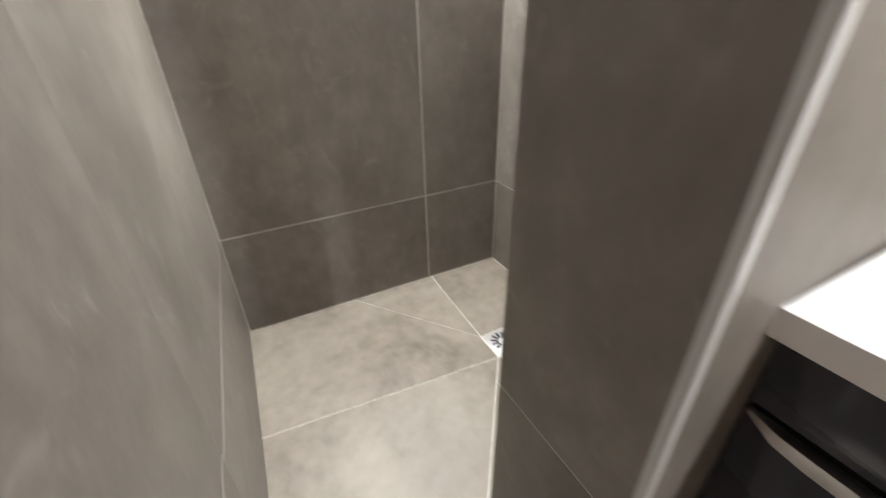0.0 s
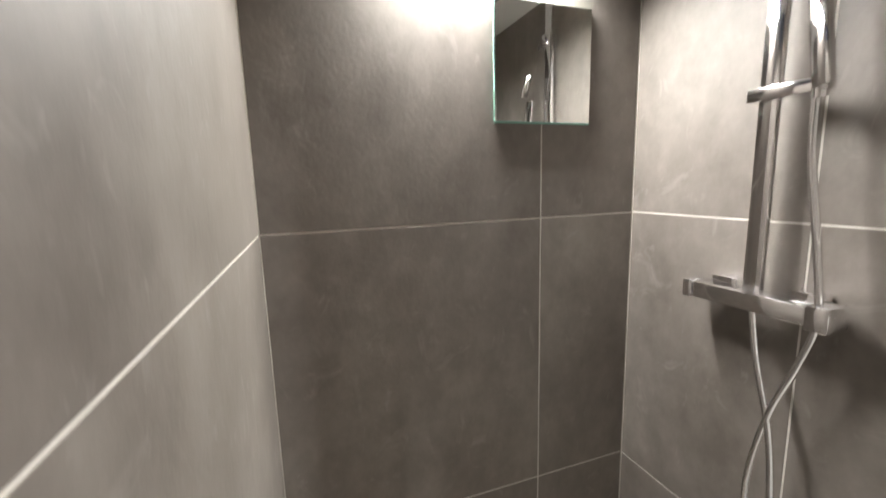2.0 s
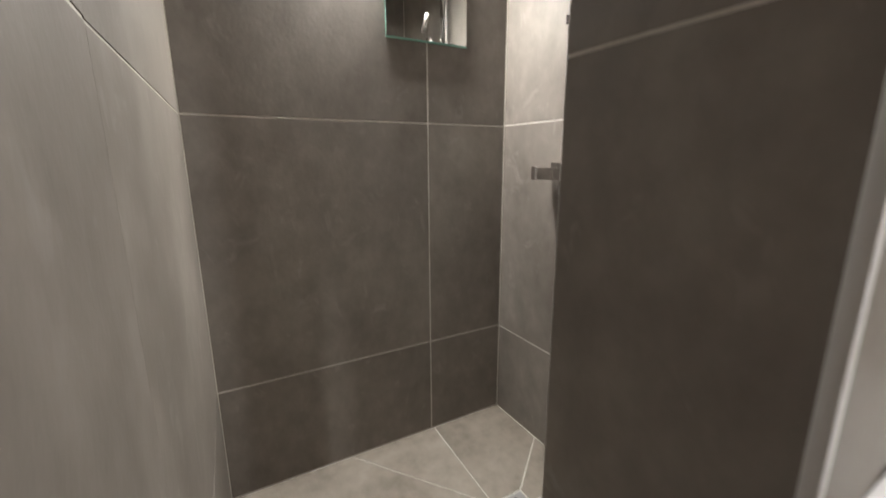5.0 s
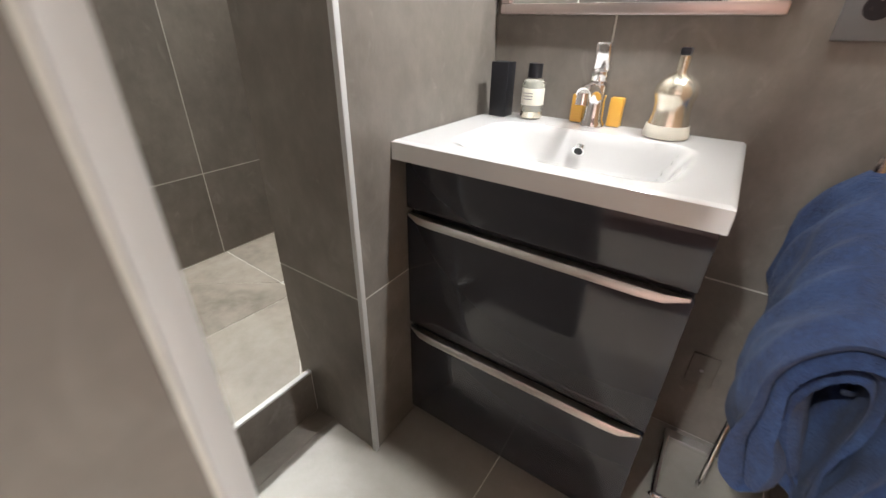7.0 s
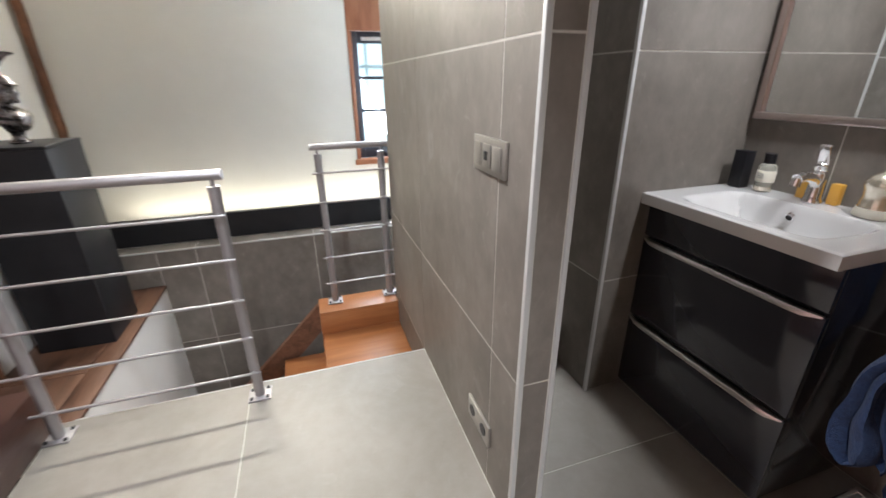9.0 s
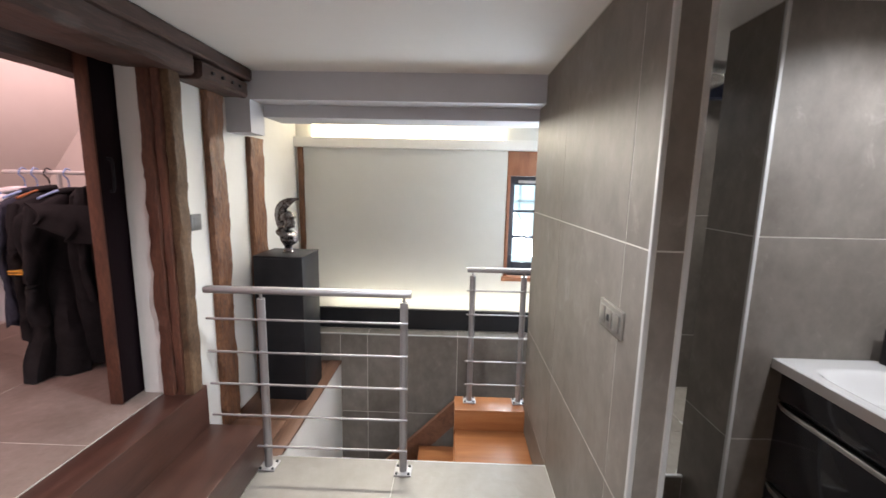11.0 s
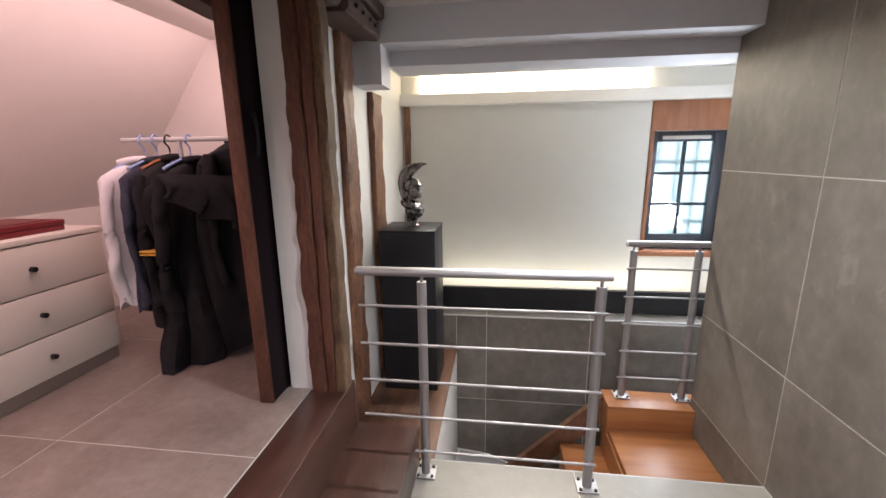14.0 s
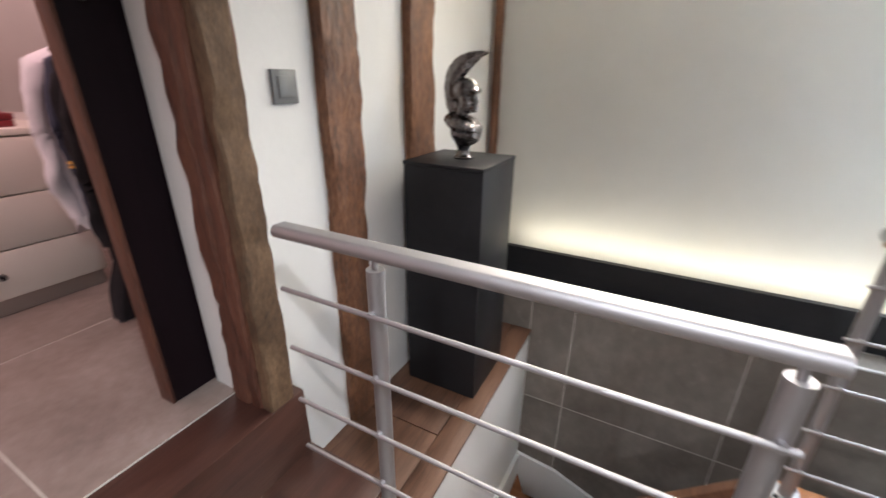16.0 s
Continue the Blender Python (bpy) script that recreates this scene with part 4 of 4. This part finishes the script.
part("glazing_bar", box((gx0 + gx1) / 2 - 0.011, (gx0 + gx1) / 2 + 0.011, SY - 0.012, SY + 0.02, gz0, gz1, 0.003), M_WINDARK, win)
hz = (gz1 - gz0) / 3
for k in (1, 2):
    part("glazing_bar", box(gx0, gx1, SY - 0.0115, SY + 0.0195, gz0 + k * hz - 0.011, gz0 + k * hz + 0.011, 0.003), M_WINDARK, win)
for i in range(2):
    for k in range(3):
        p = part("pane", box(gx0 + i * (gx1 - gx0) / 2, gx0 + (i + 1) * (gx1 - gx0) / 2, SY + 0.003, SY + 0.008, gz0 + k * hz, gz0 + (k + 1) * hz), M_GLASS, win)
        p.visible_shadow = False
part("blind_bar", box(-0.21, 0.12, SY - 0.034, SY - 0.021, 1.515, 1.54, 0.003), M_TRIM, win, "white slim blind bar")
M_GRILLE = mat("pale_blue_grey_iron", (0.35, 0.45, 0.48), 0.6)
grille = thing("window_grille", (0, 2.46, 0.7), "outside iron security grille behind the frosted panes", "grille")
for x in (-0.16, -0.02, 0.12):
    part("bar", rod((x, 2.46, 0.7), (x, 2.46, 1.6), 0.009), M_GRILLE, grille)
for z in (0.88, 1.35):
    part("cross_bar", box(-0.315, 0.27, 2.452, 2.468, z - 0.012, z + 0.012), M_GRILLE, grille)
M_SKY = mat("bright_overcast", (0.1, 0.1, 0.1), 1.0, 0.0, Emission_Color=(0.74, 0.94, 1.0, 1), Emission_Strength=1.25)
structure("backdrop", box(-1.2, 1.2, 2.9, 2.92, 0.0, 2.4), M_SKY, "bright overcast daylight outside the window", "backdrop")

# ---- light fittings ----
# emissive panel paints the hidden strip's glow on the cove's back wall
cove = thing("led_strip", (-1.18, 2.2, 1.87), "glowing panel in place of the cove wall lit by its hidden led", "led strip")
part("diffuser", box(-2.0, -0.36, 2.205, 2.226, 1.872, 1.995, 0.004), M_LEDW, cove)
shelf_led = thing("led_strip", (-0.85, 2.1, 0.38), "warm led strip hidden behind the black shelf board", "led strip")
part("profile", box(-2.0, 0.3, 2.10, 2.12, 0.236, 0.375, 0.002), M_STEEL, shelf_led)
part("diffuser", box(-2.0, 0.3, 2.10, 2.12, 0.376, 0.384, 0.001), M_LEDW, shelf_led)
lamp = thing("strip_lamp", (0.45, 1.27, 2.035), "slim white strip lamp under the dark beam in the shower", "lamp")
part("holder", box(0.13, 0.775, 1.32, 1.356, 2.066, 2.08, 0.003), M_TRIM, lamp)
part("tube", rod((0.185, 1.336, 2.052), (0.712, 1.336, 2.052), 0.013, n=16), M_LED, lamp, "glowing white tube")
for x in (0.16, 0.738):
    part("end_cap", box(x - 0.025, x + 0.025, 1.322, 1.352, 2.036, 2.066, 0.003), M_TRIM, lamp)
# unseen fittings, added to match the places of the ceiling spots
for x, y in ((0.66, -0.2), (0.6, -0.74), (-1.0, -0.1), (-0.62, -2.6)):
    dl = thing("downlight", (x, y, 2.12), "small round ceiling fitting, unseen, added where a spot shines", "downlight", "ceiling downlights")
    bmr = lathe([(0.045, 2.1265), (0.045, 2.121), (0.036, 2.119), (0.034, 2.1265)], x, y)
    part("ring", bmr, M_CHROME, dl)
    part("lens", rod((x, y, 2.1225), (x, y, 2.1262), 0.033), M_LED, dl)

# ---- shower ----
solo("painted_beam", rough_timber("x", SX + 0.002, 0.947, 1.262, 1.318, 2.036, 2.126, 0.002, 21), M_NAVY, "dark blue painted beam across the top of the shower", "beam")
solo("painted_beam", rough_timber("y", SX + 0.001, SX + 0.035, 0.95, 1.27, 1.95, 2.126, 0.002, 22), M_NAVY, "dark blue painted timber end on the shower wall", "beam")

sm = thing("shower_mirror", (0.62, 1.35, 1.58), "frameless square mirror tile with a green glass edge in the shower", "mirror")
part("glass", box(0.470, 0.768, 1.3492, 1.3555, 1.58, 1.885), M_GLASSEDGE, sm, smooth=False)
part("mirror_face", box(0.4702, 0.7678, 1.3482, 1.349, 1.5845, 1.8848), M_MIRROR, sm, smooth=False)

sh = thing("shower_set", (0.9, 0.95, 1.13), "square chrome shower column with hand shower and thermostatic valve", "shower")
part("column", box(0.892, 0.908, 0.935, 0.972, 1.17, 2.085, 0.003), M_CHROME, sh)
part("wall_bracket", box(0.885, 0.947, 0.925, 0.948, 1.93, 1.965, 0.003), M_CHROME, sh)
part("bracket_plate", box(0.935, 0.947, 0.865, 0.925, 1.90, 1.955, 0.003), M_CHROME, sh)
part("bracket_screw", rod((0.89, 0.9, 1.93), (0.936, 0.9, 1.93), 0.012), M_CHROME, sh)
part("column_arm", box(0.55, 0.905, 0.94, 0.967, 2.084, 2.104, 0.003), M_CHROME, sh)
part("rain_head", box(0.36, 0.70, 0.82, 1.13, 2.062, 2.074, 0.003), M_CHROME, sh, "large square chrome rain head")
noz = bmesh.new()
for i in range(14):
    for k in range(13):
        rod((0.383 + 0.0226 * i, 0.843 + 0.022 * k, 2.058), (0.383 + 0.0226 * i, 0.843 + 0.022 * k, 2.063), 0.0032, noz, 6)
part("nozzle_grid", noz, M_SOCKET, sh, "rows of small grey nozzles")["kind"] = "stuff"
part("valve", box(0.868, 0.918, 0.835, 1.073, 1.135, 1.175, 0.004), M_CHROME, sh)
for y in (0.86, 1.03):
    part("wall_rose", box(0.915, 0.947, y - 0.03, y + 0.03, 1.14, 1.19, 0.004), M_CHROME, sh)
part("knob", box(0.858, 0.925, 0.792, 0.833, 1.13, 1.182, 0.006), M_CHROME, sh, "square chrome knob")
part("knob", box(0.865, 0.92, 1.075, 1.1, 1.132, 1.178, 0.006), M_CHROME, sh)
part("slider", box(0.872, 0.9, 0.842, 0.985, 1.575, 1.602, 0.004), M_CHROME, sh)
part("slider_pin", tube([(0.885, 0.86, 1.565), (0.88, 0.86, 1.62)], 0.014, n=12), M_CHROME, sh)
hs = bmesh.new()
box(-0.016, 0.016, -0.009, 0.009, -0.11, 0.05, 0.004, hs)
bmesh.ops.transform(hs, matrix=pose(0.872, 0.862, 1.69, 0, 8, 80), verts=hs.verts)
hand = part("hand_shower", hs, M_CHROME, sh)
hd = bmesh.new()
box(-0.042, 0.042, -0.011, 0.011, -0.042, 0.042, 0.004, hd)
bmesh.ops.transform(hd, matrix=pose(0.855, 0.872, 1.79, 14, 8, 122) , verts=hd.verts)
head_part = part("spray_head", hd, M_CHROME, hand)
nz = bmesh.new()
for i in range(7):
    for k in range(7):
        rod((-0.032 + 0.0107 * i, 0.010, -0.032 + 0.0107 * k), (-0.032 + 0.0107 * i, 0.0145, -0.032 + 0.0107 * k), 0.0028, nz, 6)
bmesh.ops.transform(nz, matrix=pose(0.855, 0.872, 1.79, 14, 8, 122), verts=nz.verts)
part("nozzle_grid", nz, M_RUBBER, hand, "grid of dark rubber nozzles")["kind"] = "stuff"
part("hose", tube([(0.88, 0.862, 1.57), (0.875, 0.855, 1.45), (0.875, 0.83, 1.28), (0.88, 0.82, 1.15), (0.885, 0.845, 1.05), (0.885, 0.885, 0.93), (0.882, 0.912, 0.79), (0.88, 0.915, 0.69), (0.88, 0.895, 0.645), (0.88, 0.868, 0.65), (0.88, 0.865, 0.72), (0.884, 0.885, 0.88), (0.888, 0.925, 1.03), (0.892, 0.945, 1.135)], 0.0075, n=12, steps=10), M_CHROME, sh, "ribbed chrome hose in a hanging loop")

dr = thing("floor_drain", (*DR, 0.121), "square stainless floor drain with radial slots", "drain")
part("plate", box(DR[0] - 0.053, DR[0] + 0.053, DR[1] - 0.053, DR[1] + 0.053, 0.1165, 0.1225, 0.002), M_STEEL, dr)
for i in range(12):
    a = 2 * math.pi * i / 12
    sl = bmesh.new()
    box(0.017, 0.043, -0.0045, 0.0045, 0, 0.001, 0, sl)
    bmesh.ops.transform(sl, matrix=pose(*DR, 0.1225, 0, 0, math.degrees(a)), verts=sl.verts)
    part("slot", sl, M_DARK, dr)

# ---- cloth in the corner of the shower ----
M_CURTAIN = clouds(mat("off_white_crinkled_cloth", (0.7, 0.69, 0.64)), [(0.4, 0.39, 0.36), (0.5, 0.49, 0.46)], 6, bump=0.25, bump_scale=45, rough=(0.6, 0.8))


def corner_cloth():
    """A sheet gathered at a hook that spreads in soft folds towards the floor, filling the corner."""
    bm = bmesh.new()
    n, m = 46, 34
    sides = []
    for inset in (0.0, 0.006):
        rows = []
        for j in range(m + 1):
            v = j / m
            z = 1.16 - (1.16 - 0.127) * v
            rx, ry = 0.17 + 0.26 * v ** 0.6, 0.15 + 0.14 * v ** 0.5
            row = []
            for i in range(n + 1):
                a = math.pi / 2 * i / n
                fold = 1 + (0.05 + 0.1 * v) * math.sin(a * 9 + 2.2 * noise.noise(Vector((a * 2, v * 2, 1.0)))) + 0.16 * noise.noise(Vector((a * 2.4, v * 3.4, 4.0))) + 0.05 * (1 - 4 * abs(noise.noise(Vector((a * 5, v * 6, 7.0)))))
                row.append(bm.verts.new((0.942 - (rx * fold - inset) * math.cos(a), 0.438 + (ry * fold - inset) * math.sin(a), z)))
            rows.append(row)
        sides.append(rows)
    for rows in sides:
        for j in range(m):
            for i in range(n):
                bm.faces.new((rows[j][i], rows[j][i + 1], rows[j + 1][i + 1], rows[j + 1][i]))
    p, q = sides
    for i in range(n):
        for j in (0, m):
            bm.faces.new((p[j][i], p[j][i + 1], q[j][i + 1], q[j][i]))
    for j in range(m):
        for i in (0, n):
            bm.faces.new((p[j][i], p[j + 1][i], q[j + 1][i], q[j][i]))
    bmesh.ops.recalc_face_normals(bm, faces=bm.faces)
    return bm


solo("shower_curtain", corner_cloth(), M_CURTAIN, "off-white crinkled cloth curtain bunched in the shower corner", "curtain")

# ---- things on the washbasin ----
tap = thing("basin_tap", (0.855, -0.16, 0.869), "chrome single-lever mixer tap behind the basin", "tap")
part("body", lathe([(0.028, 0.869), (0.028, 0.876), (0.023, 0.886), (0.021, 0.93), (0.024, 0.952), (0.023, 0.964), (0.016, 0.97)], 0.855, -0.16), M_CHROME, tap)
part("spout", tube([(0.855, -0.16, 0.93), (0.82, -0.159, 0.951), (0.785, -0.158, 0.957), (0.76, -0.157, 0.95)], 0.0165, n=16), M_CHROME, tap)
part("aerator", rod((0.763, -0.157, 0.952), (0.758, -0.157, 0.928), 0.0145, n=18), M_CHROME, tap)
part("collar", lathe([(0.018, 0.97), (0.021, 0.974), (0.021, 0.992), (0.015, 0.998)], 0.856, -0.16), M_CHROME, tap)
lever = box(-0.011, 0.011, -0.019, 0.019, -0.004, 0.064, 0.008, segments=3)
for v in lever.verts:
    v.co.x -= 0.16 * max(v.co.z - 0.02, 0)
    v.co.y *= 1 - 3.0 * max(v.co.z - 0.03, 0)
bmesh.ops.transform(lever, matrix=pose(0.857, -0.161, 0.99, 0, -8, 0), verts=lever.verts)
part("lever", lever, M_CHROME, tap)
part("overflow_ring", rod((0.766, -0.165, 0.826), (0.776, -0.165, 0.832), 0.014, n=18), M_CHROME, sink, "chrome overflow ring")
part("overflow_hole", rod((0.7645, -0.165, 0.8252), (0.7665, -0.165, 0.8264), 0.0095, n=16), M_DARK, sink)
for y in (-0.112, -0.203):
    soap = thing("soap_block", (0.888, y, 0.869), "upright amber yellow block beside the tap", "soap", "yellow blocks")
    part("block", box(0.8730, 0.8980, y - 0.015, y + 0.015, 0.869, 0.935, 0.003), M_YELLOW, soap)
tallbox = thing("black_box", (0.84, 0.083, 0.869), "tall glossy black carton standing on the basin rim", "box")
part("carton", box(0.8180, 0.8620, 0.058, 0.105, 0.869, 1.0, 0.001), M_RUBBER, tallbox)
sc = thing("perfume_bottle", (0.855, 0.0, 0.869), "clear perfume bottle with black cap and cream label", "bottle")
part("glass", lathe([(0.026, 0.869), (0.028, 0.873), (0.028, 0.955), (0.022, 0.963), (0.014, 0.966)], 0.855, 0.0), M_LIQUID, sc)
part("scent", rod((0.855, 0, 0.872), (0.855, 0, 0.887), 0.0285, n=24), M_GOLD, sc, "amber scent at the bottom")
part("label", lathe([(0.0283, 0.903), (0.0288, 0.904), (0.0288, 0.942), (0.0283, 0.943)], 0.855, 0.0), M_LABEL, sc, "cream paper label")
for z in (0.932, 0.925, 0.918):
    part("print_line", box(0.8255, 0.8265, -0.012, 0.012, z - 0.0008, z + 0.0008), M_SWITCH, sc)
part("cap", rod((0.855, 0, 0.967), (0.855, 0, 1.0), 0.0175, n=20), M_RUBBER, sc, "black cap")
gb = thing("soap_dispenser", (0.85, -0.325, 0.869), "bell-shaped mercury-gold glass soap dispenser with black pump", "dispenser")
part("bottle", lathe([(0.045, 0.869), (0.047, 0.873), (0.045, 0.885), (0.040, 0.905), (0.037, 0.925), (0.039, 0.945), (0.043, 0.958), (0.042, 0.971), (0.034, 0.985), (0.020, 0.995), (0.012, 0.999), (0.011, 1.008)], 0.85, -0.325, n=32), M_GOLD, gb)
part("soap", lathe([(0.0458, 0.8700), (0.0478, 0.8735), (0.0458, 0.8855), (0.0432, 0.8960), (0.0415, 0.8962)], 0.85, -0.325, n=32), M_LABEL, gb, "cream soap showing in the lower third")
part("neck", rod((0.85, -0.325, 1.006), (0.85, -0.325, 1.032), 0.012, n=18), M_GOLD, gb)
part("pump", box(0.8220, 0.8620, -0.335, -0.315, 1.033, 1.048, 0.004), M_RUBBER, gb, "black pump head")


# ---- switches and sockets ----
def plate(name, label, category, axis, at, side, u0, u1, z0, z1, material):
    d0, d1 = sorted((at, at + side * 0.01))
    p = thing(name, ((d0 + d1) / 2, (u0 + u1) / 2, z0), label, category)
    part("plate", box(d0, d1, u0, u1, z0, z1, 0.002), material, p)
    return p


sw = plate("light_switch", "double satin nickel light switch on the tiled partition", "switch", "x", PX0, -1, -0.166, 0.019, 1.028, 1.116, M_SOCKET)
for y0, y1 in ((-0.151, -0.106), (-0.096, -0.051), (-0.041, 0.004)):
    part("rocker", box(PX0 - 0.017, PX0 - 0.01, y0, y1, 1.042, 1.102, 0.004), M_SOCKET, sw)
part("socket_hole", box(PX0 - 0.0185, PX0 - 0.0165, -0.084, -0.064, 1.062, 1.084, 0.001), M_RUBBER, sw)
so = plate("wall_socket", "double satin nickel socket low on the tiled partition", "socket", "x", PX0, -1, -0.14, 0.028, 0.165, 0.245, M_SOCKET)
for y in (-0.1, -0.012):
    part("outlet", rod((PX0 - 0.012, y, 0.205), (PX0 - 0.0095, y, 0.205), 0.02, n=20), M_RUBBER, so)
s2 = plate("light_switch", "square dark grey rocker switch on the white plaster", "switch", "x", LX, 1, 0.732, 0.815, 1.22, 1.306, M_SWITCH)
part("rocker", box(LX + 0.01, LX + 0.014, 0.748, 0.80, 1.235, 1.29, 0.002), M_SWITCH, s2)
s3 = plate("wall_socket", "square grey socket beside the bathroom mirror", "socket", "x", BX, -1, -0.645, -0.545, 1.065, 1.165, M_SWITCH)
part("outlet", rod((0.9065, -0.592, 1.118), (0.9085, -0.592, 1.118), 0.021, n=24), M_RUBBER, s3, "round black outlet")
part("earth_pin", rod((0.9000, -0.592, 1.13), (0.9070, -0.592, 1.13), 0.003, n=8), M_CHROME, s3)
for y in (-0.601, -0.583):
    part("pin_hole", rod((0.9055, y, 1.115), (0.9068, y, 1.115), 0.003, n=8), M_DARK, s3)
s4 = plate("wall_plate", "small taupe inspection plate low on the bathroom wall", "plate", "x", BX, -1, -0.60, -0.535, 0.2, 0.3, M_TILE)
part("screw", rod((0.9060, -0.567, 0.25), (0.9090, -0.567, 0.25), 0.005, n=10), M_STEEL, s4)

# ---- towel stand, towel, bathroom door ----
ts = thing("towel_stand", (0.76, -0.68, 0.0), "chrome floor towel stand with a tube base", "towel stand")
part("base", tube([(0.87, -0.545, 0.012), (0.66, -0.545, 0.012), (0.65, -0.56, 0.012), (0.66, -0.77, 0.012), (0.87, -0.79, 0.012)], 0.009, n=12, steps=8), M_CHROME, ts)
part("foot_bar", box(0.855, 0.885, -0.80, -0.535, 0.003, 0.02, 0.003), M_CHROME, ts)
part("pole", rod((0.87, -0.69, 0.015), (0.87, -0.69, 0.88), 0.011), M_CHROME, ts)
part("brace", rod((0.74, -0.64, 0.012), (0.86, -0.66, 0.35), 0.007), M_CHROME, ts)
part("arm", rod((0.53, -0.70, 0.675), (0.87, -0.69, 0.81), 0.01), M_CHROME, ts)
part("arm", rod((0.55, -0.71, 0.58), (0.87, -0.69, 0.70), 0.008), M_CHROME, ts)


def spline(points, steps):
    """Points of a smooth curve through the given (y, z) pairs."""
    out = []
    for k in range(len(points) - 1):
        p0, p1, p2, p3 = (Vector(points[min(max(k + q, 0), len(points) - 1)]) for q in (-1, 0, 1, 2))
        for i in range(steps):
            t = i / steps
            out.append(0.5 * (2 * p1 + (p2 - p0) * t + (2 * p0 - 5 * p1 + 4 * p2 - p3) * t * t + (3 * p1 - p0 - 3 * p2 + p3) * t ** 3))
    out.append(Vector(points[-1]))
    return out


def towel():
    """A folded towel hung over the arm: one thick saddle with rounded hems, soft hanging folds and a rolled near end."""
    bm = bmesh.new()
    coats = (
        ([(0.052, -0.335), (0.088, -0.30), (0.112, -0.22), (0.108, -0.13), (0.08, -0.055), (0.035, -0.008), (0, 0.0), (-0.04, -0.012), (-0.08, -0.06), (-0.098, -0.15), (-0.085, -0.26), (-0.09, -0.36), (-0.062, -0.42)],
         [(0.030, -0.315), (0.042, -0.26), (0.066, -0.2), (0.07, -0.13), (0.052, -0.075), (0.025, -0.042), (0, -0.034), (-0.025, -0.042), (-0.05, -0.085), (-0.066, -0.15), (-0.058, -0.25), (-0.06, -0.34), (-0.042, -0.4)], 0.0, 0.0),
        ([(0.0, -0.30), (0.028, -0.27), (0.052, -0.19), (0.056, -0.12), (0.044, -0.08), (0.022, -0.052), (0, -0.044), (-0.022, -0.052), (-0.04, -0.09), (-0.052, -0.15), (-0.045, -0.23), (-0.042, -0.31), (-0.03, -0.35)],
         [(-0.008, -0.285), (0.01, -0.25), (0.026, -0.19), (0.03, -0.13), (0.026, -0.095), (0.014, -0.076), (0, -0.07), (-0.014, -0.076), (-0.024, -0.1), (-0.03, -0.15), (-0.026, -0.22), (-0.026, -0.29), (-0.018, -0.335)], 0.022, 4.0),
    )
    n = 40
    for outer, inner, back, seed in coats:
        o, q = spline(outer, 5), spline(inner, 5)
        hem_a = [o[0].lerp(q[0], 0.5) + Vector((0, -0.012))]
        hem_b = [o[-1].lerp(q[-1], 0.5) + Vector((0, -0.012))]
        loop = o + hem_b + q[::-1] + hem_a
        mid = [a.lerp(b, 0.5) for a, b in zip(o, q)]
        core = mid + [mid[-1]] + mid[::-1] + [mid[0]]
        rings = []
        for i in range(-3, n + 1):
            u = max(i, 0) / n
            x = 0.48 + back + (0.395 - back) * u + (0, 0.002, 0.007, 0.016)[max(-i, 0)] - (0.012 if i < 0 else 0.012 * (1 - u) ** 6)
            pull = (0, 0.3, 0.62, 0.96)[max(-i, 0)]
            ring = []
            for p, c in zip(loop, core):
                w = p.lerp(c, pull)
                down = min(1, -w[1] / 0.3)
                flare = (1.0 - 0.3 * u) * (1 + 0.12 * noise.noise(Vector((u * 3 + seed, 2.2, w[1] * 2))))
                fold = (0.5 - abs(noise.noise(Vector((u * 4.2 + seed + 1.5 * w[1], w[1] * 2.2, 1.7 if w[0] > 0 else 6.3)))) * 2) * 0.034 * (0.25 + down)
                fold += noise.noise(Vector((u * 13 + seed, w[1] * 9, 3.3 + 8 * w[0]))) * 0.013
                sag = 0.05 * noise.noise(Vector((u * 2.6 + seed, 0.3, 5 if w[0] > 0 else 9))) * down
                side = 1 if w[0] > 0 else -1
                ring.append(bm.verts.new((x - 0.03 * down * (1 - u) + fold * 0.4, -0.69 - 0.01 * u + w[0] * flare + side * fold * min(1, abs(w[0]) * 25), 0.715 + 0.145 * u + w[1] * (1 - 0.1 * u) + sag)))
            rings.append(ring)
        count = len(loop)
        for a, b in zip(rings, rings[1:]):
            for k in range(count):
                bm.faces.new((a[k], a[(k + 1) % count], b[(k + 1) % count], b[k]))
        bm.faces.new(rings[-1])
    bmesh.ops.recalc_face_normals(bm, faces=bm.faces)
    return bm


solo("bath_towel", towel(), M_TOWEL, "thick navy blue terry towel hung over the chrome stand", "towel")
bd = tagged(new("door_1"), "pale wooden bathroom door folded back against the wall", "door", kind="structure")
bd.location = (0.5, -0.87, 0.0)
ORIGIN["door_1"] = Vector((0.5, -0.87, 0.0))
M_BEECH = clouds(mat("pale_beech", (0.42, 0.25, 0.13)), [(0.34, 0.19, 0.095), (0.46, 0.28, 0.15)], 4, stretch=(4, 4, 0.4), bump=0.05, bump_scale=20, rough=(0.4, 0.5))
part("leaf", box(0.02, 0.82, -0.89, -0.85, 0.01, 2.04, 0.002), M_BEECH, bd)
